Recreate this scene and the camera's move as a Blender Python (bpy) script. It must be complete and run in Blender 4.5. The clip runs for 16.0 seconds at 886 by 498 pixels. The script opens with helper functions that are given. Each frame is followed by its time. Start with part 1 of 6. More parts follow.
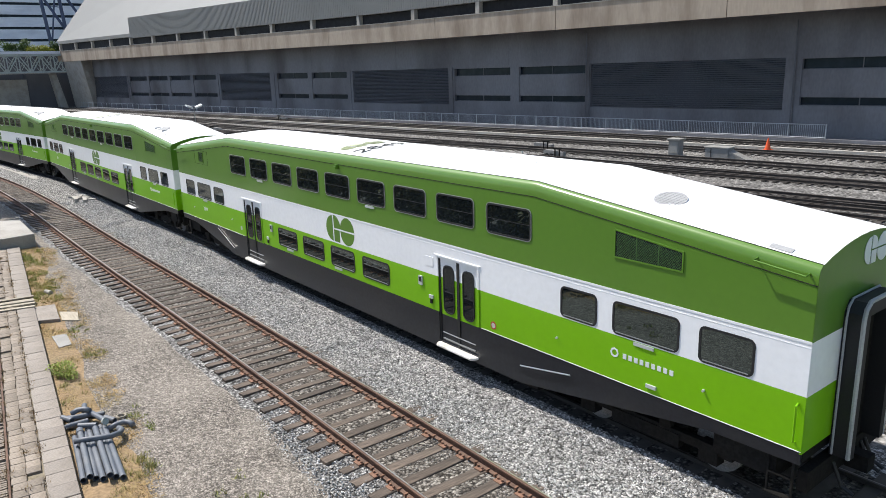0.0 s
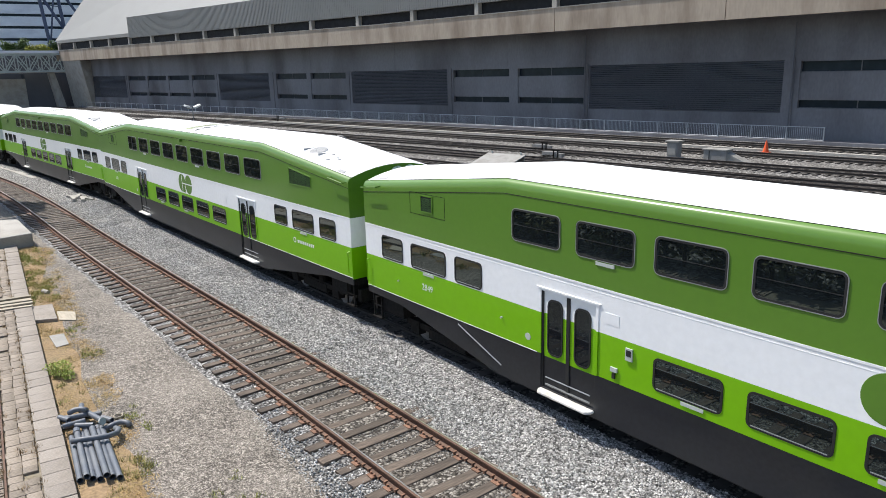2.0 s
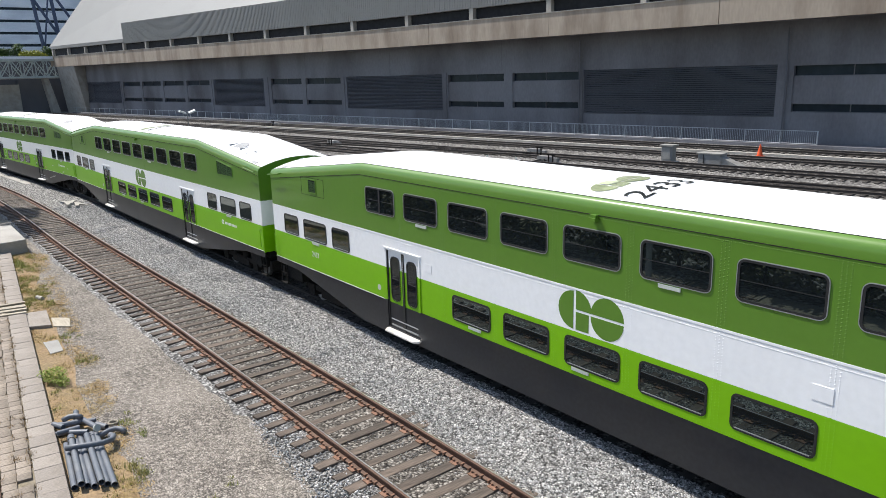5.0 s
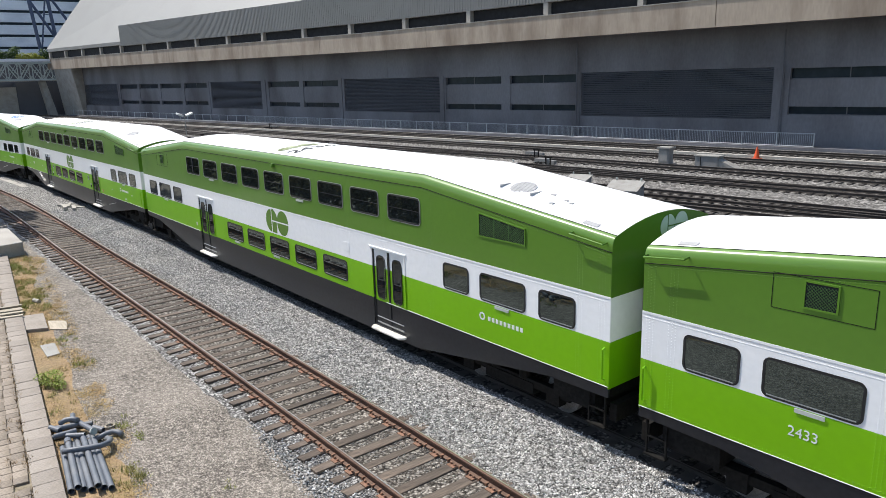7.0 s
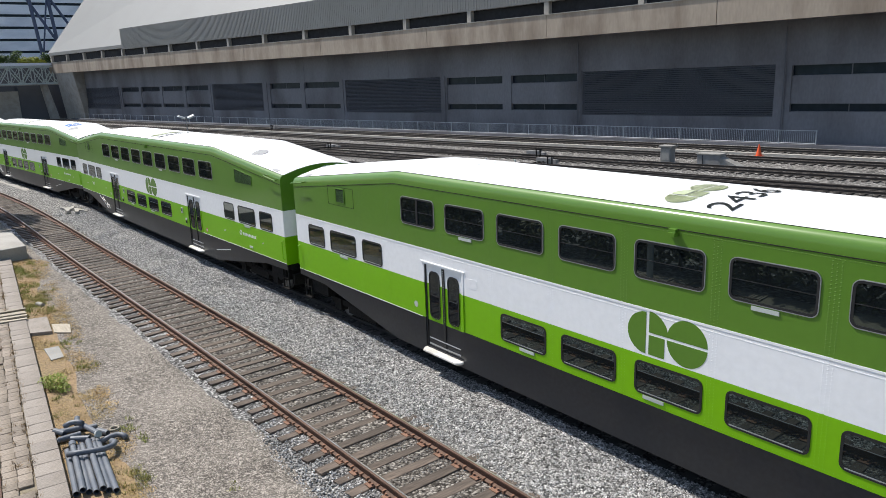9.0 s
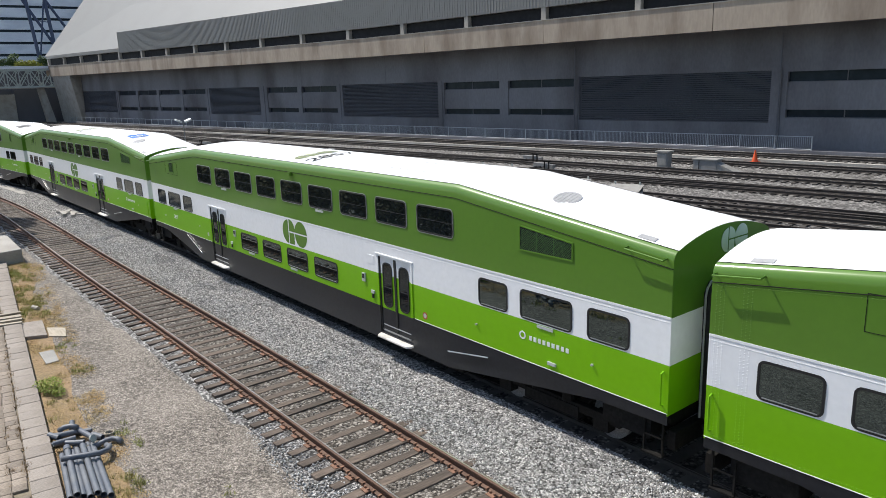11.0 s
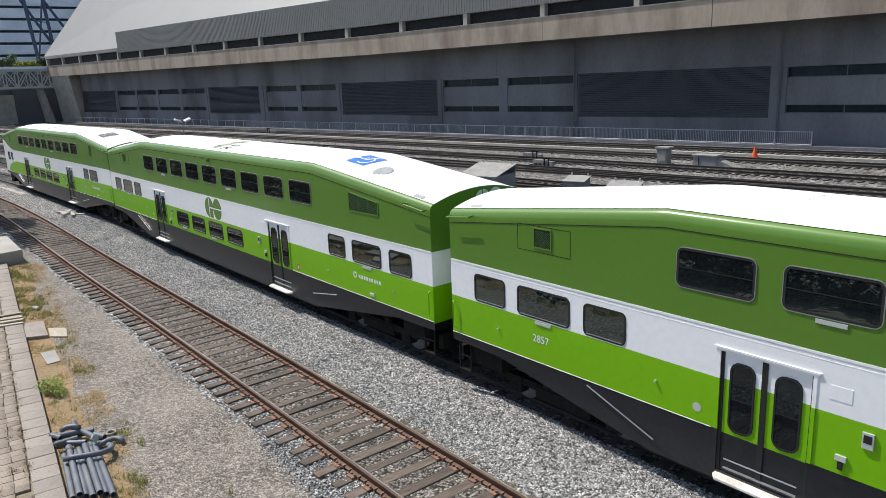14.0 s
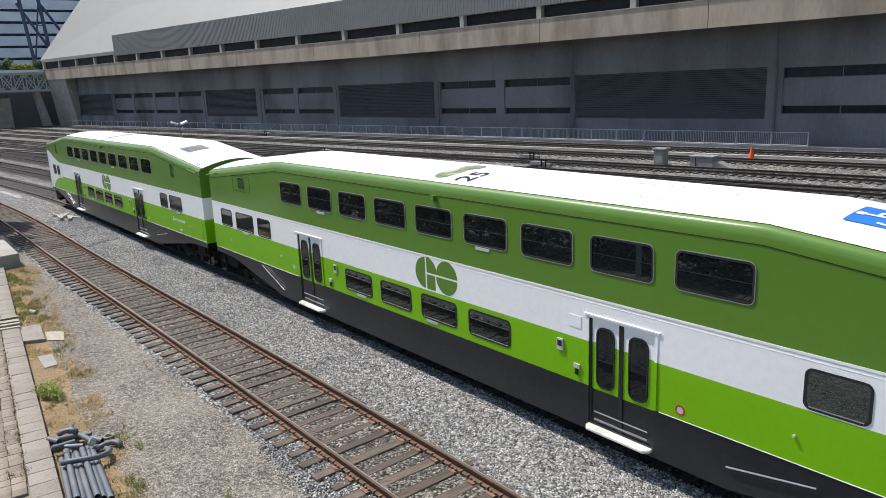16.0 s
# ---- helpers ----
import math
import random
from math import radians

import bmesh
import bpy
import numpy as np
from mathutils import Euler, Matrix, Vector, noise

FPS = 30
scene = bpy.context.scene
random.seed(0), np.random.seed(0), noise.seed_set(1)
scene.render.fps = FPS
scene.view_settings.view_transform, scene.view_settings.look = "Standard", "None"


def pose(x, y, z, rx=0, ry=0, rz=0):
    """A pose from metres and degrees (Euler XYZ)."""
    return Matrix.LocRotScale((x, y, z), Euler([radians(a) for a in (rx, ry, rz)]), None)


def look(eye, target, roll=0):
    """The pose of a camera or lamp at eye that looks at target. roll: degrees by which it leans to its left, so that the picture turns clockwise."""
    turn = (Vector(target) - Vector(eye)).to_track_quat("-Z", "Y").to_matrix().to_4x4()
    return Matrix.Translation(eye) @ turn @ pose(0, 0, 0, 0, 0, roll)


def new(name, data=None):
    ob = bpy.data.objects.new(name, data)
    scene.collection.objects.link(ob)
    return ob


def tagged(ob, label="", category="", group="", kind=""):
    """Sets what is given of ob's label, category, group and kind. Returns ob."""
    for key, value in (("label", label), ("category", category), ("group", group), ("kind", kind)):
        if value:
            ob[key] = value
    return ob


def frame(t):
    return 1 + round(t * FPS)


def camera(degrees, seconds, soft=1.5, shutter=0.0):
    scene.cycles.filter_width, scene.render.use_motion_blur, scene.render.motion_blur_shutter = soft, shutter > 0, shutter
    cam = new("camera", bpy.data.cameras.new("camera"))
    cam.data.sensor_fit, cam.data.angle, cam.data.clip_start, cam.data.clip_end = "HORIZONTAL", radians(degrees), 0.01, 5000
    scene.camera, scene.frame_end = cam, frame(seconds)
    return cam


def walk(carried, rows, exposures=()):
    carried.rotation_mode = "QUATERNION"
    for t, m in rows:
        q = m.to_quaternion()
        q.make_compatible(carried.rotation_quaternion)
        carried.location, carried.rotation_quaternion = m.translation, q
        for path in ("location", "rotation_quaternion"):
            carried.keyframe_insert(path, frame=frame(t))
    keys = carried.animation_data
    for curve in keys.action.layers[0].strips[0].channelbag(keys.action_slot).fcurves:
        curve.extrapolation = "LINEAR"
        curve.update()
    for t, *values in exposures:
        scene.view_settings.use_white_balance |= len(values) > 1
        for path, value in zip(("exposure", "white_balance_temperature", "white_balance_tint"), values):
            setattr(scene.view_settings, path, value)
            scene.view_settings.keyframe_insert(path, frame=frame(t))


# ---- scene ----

# ---- camera: held by hand on a footbridge, only turning a little ----
EYE = (-0.037, -6.704, 6.589)
TURNS = [  # seconds, heading, tilt down, lean in degrees
    (0.0, 51.042, 14.131, -1.689),
    (0.5, 51.087, 14.180, -1.560),
    (1.0, 51.029, 14.254, -1.837),
    (1.5, 51.009, 14.189, -1.570),
    (2.0, 50.891, 14.050, -1.428),
    (2.5, 50.872, 13.985, -1.543),
    (3.0, 50.909, 14.157, -2.043),
    (3.5, 50.911, 14.121, -2.008),
    (4.0, 50.685, 13.881, -1.596),
    (6.5, 50.324, 13.543, -1.611),
    (7.0, 50.302, 13.492, -1.550),
    (7.5, 50.347, 13.529, -2.071),
    (8.0, 50.451, 13.659, -2.079),
    (8.5, 50.391, 13.523, -2.095),
    (9.0, 50.504, 13.464, -2.061),
    (11.5, 50.110, 13.063, -1.857),
    (12.0, 49.932, 13.105, -2.033),
    (12.5, 49.957, 13.400, -2.257),
    (13.0, 50.016, 13.428, -2.121),
    (13.5, 50.206, 13.313, -2.273),
    (14.0, 50.251, 13.293, -2.227),
    (14.5, 50.278, 13.343, -2.680),
    (15.0, 50.340, 13.360, -2.657),
    (15.5, 50.066, 13.140, -2.129),
    (16.0, 50.046, 13.145, -2.409),
]
cam = camera(63.78, 16.0, soft=0.8, shutter=0.0)
walk(cam, [(t, pose(*EYE, 0, 0, h) @ pose(0, 0, 0, 90 - d) @ pose(0, 0, 0, 0, 0, r)) for t, h, d, r in TURNS], exposures=[(0, 0.52), (4, 0.53), (6.5, 0.52), (7.2, 0.48), (7.9, 0.36), (9, 0.36), (12, 0.31), (16, 0.32)])

# ---- daylight ----
SUN = Vector((0.55, 0.18, -0.81)).normalized()      # the way the sunlight goes
world = bpy.data.worlds.new("sky")
scene.world = world
world.use_nodes = True
wn = world.node_tree.nodes
sky = wn.new("ShaderNodeTexSky")
sky.sky_type, sky.sun_disc = "NISHITA", False
sky.sun_elevation = math.asin(-SUN.z)
sky.sun_rotation = math.atan2(-SUN.x, -SUN.y)
wn["Background"].inputs["Strength"].default_value = 0.12
world.node_tree.links.new(sky.outputs[0], wn["Background"].inputs["Color"])
sun = new("sun", bpy.data.lights.new("sun", "SUN"))
sun.data.energy, sun.data.angle, sun.data.color = 4.2, radians(0.5), (1.0, 0.96, 0.90)
sun.matrix_world = look((0, 0, 80), Vector((0, 0, 80)) + SUN)


# ---- materials ----
def material(name, colour, rough=0.6, metal=0.0, spread=0.12, grain=40.0, stain=1.2, bump=0.0, second=None, amount=0.35, random_tint=0.0, coat=0.0, spec=0.5, squash=(1, 1, 1)):
    """A painted, stony or metal surface: grain and stains at two scales, with fine relief."""
    m = bpy.data.materials.new(name)
    m.use_nodes = True
    nt = m.node_tree
    n, l = nt.nodes, nt.links
    b = n["Principled BSDF"]
    b.inputs["Metallic"].default_value = metal
    b.inputs["Coat Weight"].default_value = coat
    b.inputs["Coat Roughness"].default_value = 0.18
    b.inputs["Specular IOR Level"].default_value = spec
    tc = n.new("ShaderNodeTexCoord")
    mp = n.new("ShaderNodeMapping")
    mp.inputs["Scale"].default_value = squash
    l.new(tc.outputs["Object"], mp.inputs["Vector"])
    fine, wide = n.new("ShaderNodeTexNoise"), n.new("ShaderNodeTexNoise")
    fine.inputs["Scale"].default_value, fine.inputs["Detail"].default_value = grain, 4
    wide.inputs["Scale"].default_value, wide.inputs["Detail"].default_value = stain, 6
    for node in (fine, wide):
        l.new(mp.outputs[0], node.inputs["Vector"])
    ramp = n.new("ShaderNodeMapRange")
    ramp.inputs["From Min"].default_value, ramp.inputs["From Max"].default_value = 0.42, 0.68
    l.new(wide.outputs["Fac"], ramp.inputs["Value"])
    mix = n.new("ShaderNodeMix")
    mix.data_type = "RGBA"
    dark = second or tuple(c * 0.6 for c in colour)
    mix.inputs[6].default_value, mix.inputs[7].default_value = (*colour, 1), (*dark, 1)
    fac = n.new("ShaderNodeMath")
    fac.operation = "MULTIPLY"
    fac.inputs[1].default_value = amount
    l.new(ramp.outputs[0], fac.inputs[0])
    l.new(fac.outputs[0], mix.inputs[0])
    val = n.new("ShaderNodeMapRange")
    val.inputs["From Min"].default_value, val.inputs["From Max"].default_value = 0.3, 0.7
    val.inputs["To Min"].default_value, val.inputs["To Max"].default_value = 1 - spread, 1 + spread
    l.new(fine.outputs["Fac"], val.inputs["Value"])
    hsv = n.new("ShaderNodeHueSaturation")
    l.new(mix.outputs[2], hsv.inputs["Color"])
    if random_tint:
        info = n.new("ShaderNodeObjectInfo")
        rr = n.new("ShaderNodeMapRange")
        rr.inputs["To Min"].default_value, rr.inputs["To Max"].default_value = 1 - random_tint, 1 + random_tint
        l.new(info.outputs["Random"], rr.inputs["Value"])
        mul = n.new("ShaderNodeMath")
        mul.operation = "MULTIPLY"
        l.new(rr.outputs[0], mul.inputs[0])
        l.new(val.outputs[0], mul.inputs[1])
        l.new(mul.outputs[0], hsv.inputs["Value"])
    else:
        l.new(val.outputs[0], hsv.inputs["Value"])
    l.new(hsv.outputs[0], b.inputs["Base Color"])
    rg = n.new("ShaderNodeMapRange")
    rg.inputs["To Min"].default_value, rg.inputs["To Max"].default_value = max(0.02, rough - 0.08), min(1, rough + 0.08)
    l.new(wide.outputs["Fac"], rg.inputs["Value"])
    l.new(rg.outputs[0], b.inputs["Roughness"])
    if bump:
        bp = n.new("ShaderNodeBump")
        bp.inputs["Strength"].default_value, bp.inputs["Distance"].default_value = 0.6, bump
        l.new(fine.outputs["Fac"], bp.inputs["Height"])
        l.new(bp.outputs[0], b.inputs["Normal"])
    return m


def clumps(n, l, tc, scale, value):
    """Varies a value from handful to handful of stones."""
    no = n.new("ShaderNodeTexNoise")
    no.inputs["Scale"].default_value, no.inputs["Detail"].default_value = scale, 3
    l.new(tc.outputs["Object"], no.inputs["Vector"])
    mr = n.new("ShaderNodeMapRange")
    mr.inputs["From Min"].default_value, mr.inputs["From Max"].default_value = 0.36, 0.64
    mr.inputs["To Min"].default_value, mr.inputs["To Max"].default_value = 0.68, 1.30
    l.new(no.outputs["Fac"], mr.inputs["Value"])
    mu = n.new("ShaderNodeMath")
    mu.operation = "MULTIPLY"
    l.new(mr.outputs[0], mu.inputs[0])
    l.new(value, mu.inputs[1])
    return mu.outputs[0]


def gravel_material(name, light, mid, dark, size, bump, dust=None):
    """Broken stone: every stone its own grey, with rounded relief and dusty patches."""
    m = bpy.data.materials.new(name)
    m.use_nodes = True
    n, l = m.node_tree.nodes, m.node_tree.links
    b = n["Principled BSDF"]
    b.inputs["Roughness"].default_value = 0.9
    b.inputs["Specular IOR Level"].default_value = 0.2
    tc = n.new("ShaderNodeTexCoord")
    warp = n.new("ShaderNodeTexNoise")
    warp.inputs["Scale"].default_value = 0.5 / size
    l.new(tc.outputs["Object"], warp.inputs["Vector"])
    add = n.new("ShaderNodeVectorMath")
    add.operation = "MULTIPLY_ADD"
    add.inputs[1].default_value = (size * 0.8,) * 3
    l.new(warp.outputs["Color"], add.inputs[0])
    l.new(tc.outputs["Object"], add.inputs[2])
    vor = n.new("ShaderNodeTexVoronoi")
    vor.inputs["Scale"].default_value = 1 / size
    l.new(add.outputs[0], vor.inputs["Vector"])
    sep = n.new("ShaderNodeSeparateColor")
    l.new(vor.outputs["Color"], sep.inputs[0])
    ramp = n.new("ShaderNodeValToRGB")
    e = ramp.color_ramp.elements
    e[0].position, e[0].color = 0.0, (*dark, 1)
    e[1].position, e[1].color = 1.0, (*light, 1)
    k = e.new(0.45)
    k.color = (*mid, 1)
    l.new(sep.outputs[0], ramp.inputs[0])
    # Colour falls off towards each stone's edge, painting shade into the gaps.
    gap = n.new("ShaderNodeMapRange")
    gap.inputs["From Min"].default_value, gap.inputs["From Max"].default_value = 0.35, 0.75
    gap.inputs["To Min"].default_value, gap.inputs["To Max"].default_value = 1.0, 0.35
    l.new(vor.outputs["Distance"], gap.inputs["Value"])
    wide = n.new("ShaderNodeTexNoise")
    wide.inputs["Scale"].default_value, wide.inputs["Detail"].default_value = 0.55, 5
    l.new(tc.outputs["Object"], wide.inputs["Vector"])
    wr = n.new("ShaderNodeMapRange")
    wr.inputs["From Min"].default_value, wr.inputs["From Max"].default_value = 0.35, 0.65
    wr.inputs["To Min"].default_value, wr.inputs["To Max"].default_value = 0.88, 1.07
    l.new(wide.outputs["Fac"], wr.inputs["Value"])
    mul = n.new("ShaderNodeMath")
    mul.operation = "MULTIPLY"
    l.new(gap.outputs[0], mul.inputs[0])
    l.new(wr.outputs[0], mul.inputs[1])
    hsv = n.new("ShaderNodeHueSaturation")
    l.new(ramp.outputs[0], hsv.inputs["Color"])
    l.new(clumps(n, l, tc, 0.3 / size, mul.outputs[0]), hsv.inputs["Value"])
    out = hsv.outputs[0]
    if dust:
        mx = n.new("ShaderNodeMix")
        mx.data_type = "RGBA"
        mx.inputs[7].default_value = (*dust, 1)
        dr = n.new("ShaderNodeMapRange")
        dr.inputs["From Min"].default_value, dr.inputs["From Max"].default_value, dr.inputs["To Max"].default_value = 0.4, 0.7, 0.30
        l.new(wide.outputs["Fac"], dr.inputs["Value"])
        l.new(dr.outputs[0], mx.inputs[0])
        l.new(out, mx.inputs[6])
        out = mx.outputs[2]
    l.new(out, b.inputs["Base Color"])
    bp = n.new("ShaderNodeBump")
    bp.invert = True
    bp.inputs["Strength"].default_value, bp.inputs["Distance"].default_value = 0.9, bump
    l.new(vor.outputs["Distance"], bp.inputs["Height"])
    l.new(bp.outputs[0], b.inputs["Normal"])
    return m


def tinted_glass(name, colour, rough, gloss=0.5, ior=1.52):
    m = bpy.data.materials.new(name)
    m.use_nodes = True
    b = m.node_tree.nodes["Principled BSDF"]
    n, l = m.node_tree.nodes, m.node_tree.links
    b.inputs["Roughness"].default_value = rough
    b.inputs["IOR"].default_value = ior
    b.inputs["Specular IOR Level"].default_value = gloss
    b.inputs["Specular Tint"].default_value = (0.74, 0.93, 0.92, 1)
    tc, no = n.new("ShaderNodeTexCoord"), n.new("ShaderNodeTexNoise")
    no.inputs["Scale"].default_value, no.inputs["Detail"].default_value = 1.3, 3
    l.new(tc.outputs["Object"], no.inputs["Vector"])
    cr = n.new("ShaderNodeValToRGB")
    e = cr.color_ramp.elements
    e[0].position, e[0].color = 0.35, (*colour, 1)
    e[1].position, e[1].color = 0.75, (*(c * 1.8 + 0.002 for c in colour), 1)
    l.new(no.outputs["Fac"], cr.inputs[0])
    l.new(cr.outputs[0], b.inputs["Base Color"])
    bp = n.new("ShaderNodeBump")
    bp.inputs["Strength"].default_value, bp.inputs["Distance"].default_value = 0.10, 0.004
    l.new(no.outputs["Fac"], bp.inputs["Height"])
    l.new(bp.outputs[0], b.inputs["Normal"])
    return m


GREEN = material("dark_green_paint", (0.091, 0.206, 0.016), 0.52, spread=0.03, grain=8, stain=0.5, amount=0.12, coat=0.6, spec=0.3)
LIME = material("lime_green_paint", (0.182, 0.448, 0.001), 0.42, spread=0.03, grain=8, stain=0.5, amount=0.10, coat=0.35, spec=0.25)
WHITE = material("white_paint", (0.86, 0.865, 0.875), 0.42, spread=0.03, grain=8, stain=0.6, amount=0.06, coat=0.4)
ROOF = material("white_roof_paint", (0.82, 0.82, 0.81), 0.5, spread=0.03, grain=6, stain=0.5, amount=0.10)
SKIRT = material("charcoal_paint", (0.0105, 0.0125, 0.0175), 0.45, spread=0.2, grain=12, stain=0.7, second=(0.023, 0.023, 0.024), amount=0.6, spec=0.3, coat=0.5)
BLACK = material("black_rubber", (0.012, 0.012, 0.013), 0.55, spread=0.2)
UNDER = material("grimy_black_steel", (0.013, 0.0125, 0.012), 0.8, spread=0.35, grain=15, second=(0.022, 0.018, 0.014), amount=0.5, spec=0.12)
STEEL = material("bright_steel", (0.55, 0.55, 0.54), 0.35, metal=0.9, spread=0.08)
ALU = material("aluminium_trim", (0.34, 0.35, 0.36), 0.4, metal=0.5, spread=0.05)
WHEEL = material("worn_wheel_steel", (0.27, 0.26, 0.25), 0.5, metal=0.2, spread=0.3, second=(0.05, 0.04, 0.035), amount=0.7)
GLASS = tinted_glass("reflective_tinted_glass", (0.006, 0.008, 0.009), 0.012, 0.75, 1.85)
DOORGLASS = tinted_glass("dark_door_glass", (0.006, 0.007, 0.009), 0.02, 0.5)
MESH = material("green_grille", (0.050, 0.115, 0.030), 0.5, spread=0.3, grain=60)
SIGNBLUE = material("blue_sign_paint", (0.02, 0.19, 0.66), 0.5, spread=0.04)
LETTER = material("white_lettering", (0.75, 0.77, 0.74), 0.5, spread=0.03)
LETTERDARK = material("charcoal_lettering", (0.03, 0.035, 0.03), 0.5, spread=0.05)
RED = material("red_paint", (0.45, 0.02, 0.02), 0.5, spread=0.05)
ORANGE = material("orange_cone_plastic", (0.75, 0.10, 0.02), 0.5, spread=0.06)
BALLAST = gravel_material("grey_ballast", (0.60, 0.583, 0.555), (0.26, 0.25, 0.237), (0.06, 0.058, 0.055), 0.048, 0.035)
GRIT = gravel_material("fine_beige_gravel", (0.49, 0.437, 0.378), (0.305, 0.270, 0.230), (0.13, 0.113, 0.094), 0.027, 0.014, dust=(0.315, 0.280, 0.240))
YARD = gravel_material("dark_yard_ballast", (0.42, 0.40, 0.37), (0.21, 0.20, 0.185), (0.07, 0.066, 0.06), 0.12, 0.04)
PADRUST = material("orange_rusted_plate", (0.235, 0.125, 0.078), 0.85, spread=0.3, grain=20, stain=3, second=(0.12, 0.068, 0.045), amount=0.6)
TIE = material("weathered_sleeper_wood", (0.142, 0.106, 0.080), 0.85, spread=0.4, grain=30, stain=2, second=(0.06, 0.05, 0.042), amount=0.7, bump=0.01, random_tint=0.35, squash=(1, 0.12, 1))
RUST = material("rusty_rail_steel", (0.135, 0.075, 0.049), 0.75, metal=0.2, spread=0.25, grain=25, second=(0.07, 0.04, 0.028), amount=0.6)
RAILTOP = material("polished_rail_head", (0.66, 0.62, 0.58), 0.30, metal=0.85, spread=0.1, second=(0.30, 0.19, 0.13), amount=0.6, stain=2)
CONCRETE = material("weathered_concrete", (0.40, 0.375, 0.335), 0.85, spread=0.10, grain=18, stain=0.8, second=(0.26, 0.235, 0.20), amount=0.6, bump=0.006)
PAVER = material("pale_concrete_paver", (0.315, 0.277, 0.238), 0.9, spread=0.22, grain=26, stain=1.5, second=(0.24, 0.205, 0.17), amount=0.7, bump=0.008, random_tint=0.10)
WALLC = material("grey_concrete_wall", (0.188, 0.187, 0.200), 0.85, spread=0.09, grain=6, stain=0.16, second=(0.105, 0.100, 0.105), amount=1.0, squash=(1, 1, 0.4))
LEDGEC = material("tan_concrete_ledge", (0.43, 0.35, 0.27), 0.85, spread=0.08, grain=5, stain=0.5, second=(0.22, 0.165, 0.12), amount=0.75, squash=(1, 1, 0.25))
CLAD = material("ribbed_metal_cladding", (0.245, 0.238, 0.222), 0.55, metal=0.1, spread=0.05, stain=0.2, amount=0.15)
WHITEROOF = material("pale_metal_roof", (0.265, 0.265, 0.253), 0.55, spread=0.05, stain=0.1, amount=0.15)
LOUVRE = material("grey_louvre_metal", (0.125, 0.125, 0.138), 0.6, metal=0.2, spread=0.08, stain=0.2)
GALV = material("galvanised_steel", (0.42, 0.44, 0.46), 0.5, metal=0.4, spread=0.08)
BOX = material("grey_equipment_paint", (0.24, 0.235, 0.225), 0.6, spread=0.12, stain=2)
DARKGLASS = tinted_glass("dark_office_glass", (0.010, 0.013, 0.02), 0.30, 0.25)
PALEBAND = material("pale_facade_panel", (0.80, 0.81, 0.84), 0.35, spread=0.10, stain=0.12, second=(0.48, 0.50, 0.55), amount=0.6, squash=(1, 1, 3))
BLUESTEEL = material("slate_blue_steel", (0.045, 0.066, 0.125), 0.5, spread=0.08)
BRIDGE = material("pale_green_bridge_steel", (0.42, 0.47, 0.45), 0.6, spread=0.12)
PIPE = material("grey_plastic_pipe", (0.125, 0.14, 0.165), 0.5, spread=0.12, stain=3, second=(0.22, 0.225, 0.23), amount=0.5)
BUSHLEAF = material("dusty_olive_leaves", (0.20, 0.18, 0.085), 0.7, spread=0.5, grain=3, second=(0.10, 0.11, 0.045), amount=0.8)
LEAF = material("green_leaves", (0.075, 0.125, 0.028), 0.7, spread=0.4, grain=9, random_tint=0.2)
YELLOW = material("yellow_green_leaves", (0.35, 0.36, 0.05), 0.7, spread=0.3, grain=9)
STRAW = material("dry_grass", (0.46, 0.32, 0.15), 0.9, spread=0.3, grain=7, second=(0.36, 0.29, 0.12), amount=0.6)
WEED = material("green_weeds", (0.29, 0.31, 0.085), 0.8, spread=0.3, grain=7, second=(0.40, 0.34, 0.14), amount=0.6)
SOIL = material("sandy_soil", (0.30, 0.205, 0.112), 0.95, spread=0.3, grain=16, stain=1.4, second=(0.20, 0.16, 0.085), amount=0.7, bump=0.02)
WOOD = material("grey_weathered_board", (0.40, 0.35, 0.27), 0.85, spread=0.2, grain=20, squash=(0.15, 1, 1), random_tint=0.2)
BARK = material("brown_bark", (0.09, 0.065, 0.045), 0.9, spread=0.3, bump=0.02)
PLATE = material("pale_number_plate", (0.48, 0.51, 0.48), 0.5, spread=0.05)
# Near-black, standing in for unlit space inside or behind openings.
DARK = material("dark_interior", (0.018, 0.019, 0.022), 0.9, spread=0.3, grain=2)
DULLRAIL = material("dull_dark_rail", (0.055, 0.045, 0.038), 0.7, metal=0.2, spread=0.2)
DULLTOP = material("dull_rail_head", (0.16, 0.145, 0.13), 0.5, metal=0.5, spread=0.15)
DARKTIE = material("dark_sleeper", (0.055, 0.048, 0.042), 0.9, spread=0.3, grain=4, stain=0.3, second=(0.10, 0.09, 0.08), amount=0.6)
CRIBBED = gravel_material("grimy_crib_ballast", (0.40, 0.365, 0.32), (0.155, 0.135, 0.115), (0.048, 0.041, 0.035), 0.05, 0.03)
JOINT = material("dirty_joint_mortar", (0.20, 0.175, 0.14), 0.95, spread=0.3, grain=14, stain=1.2, second=(0.27, 0.22, 0.13), amount=0.6, bump=0.02)

# Near-black ballast; under the train its colour stands in for shade.
DARKBED = gravel_material("darkened_ballast", (0.20, 0.185, 0.165), (0.075, 0.068, 0.060), (0.03, 0.027, 0.025), 0.06, 0.03)
LIDC = material("weathered_grey_lid", (0.31, 0.30, 0.275), 0.7, spread=0.12, stain=2, second=(0.20, 0.185, 0.16), amount=0.6)
FADED = material("faded_green_paint", (0.44, 0.50, 0.27), 0.7, spread=0.2, grain=5, stain=1.2, second=(0.50, 0.53, 0.40), amount=0.8)
BROWNWEED = material("dead_brown_weeds", (0.34, 0.24, 0.13), 0.9, spread=0.3, grain=7)
PALEVENT = material("pale_grey_vent", (0.40, 0.40, 0.395), 0.7, spread=0.12, stain=3)
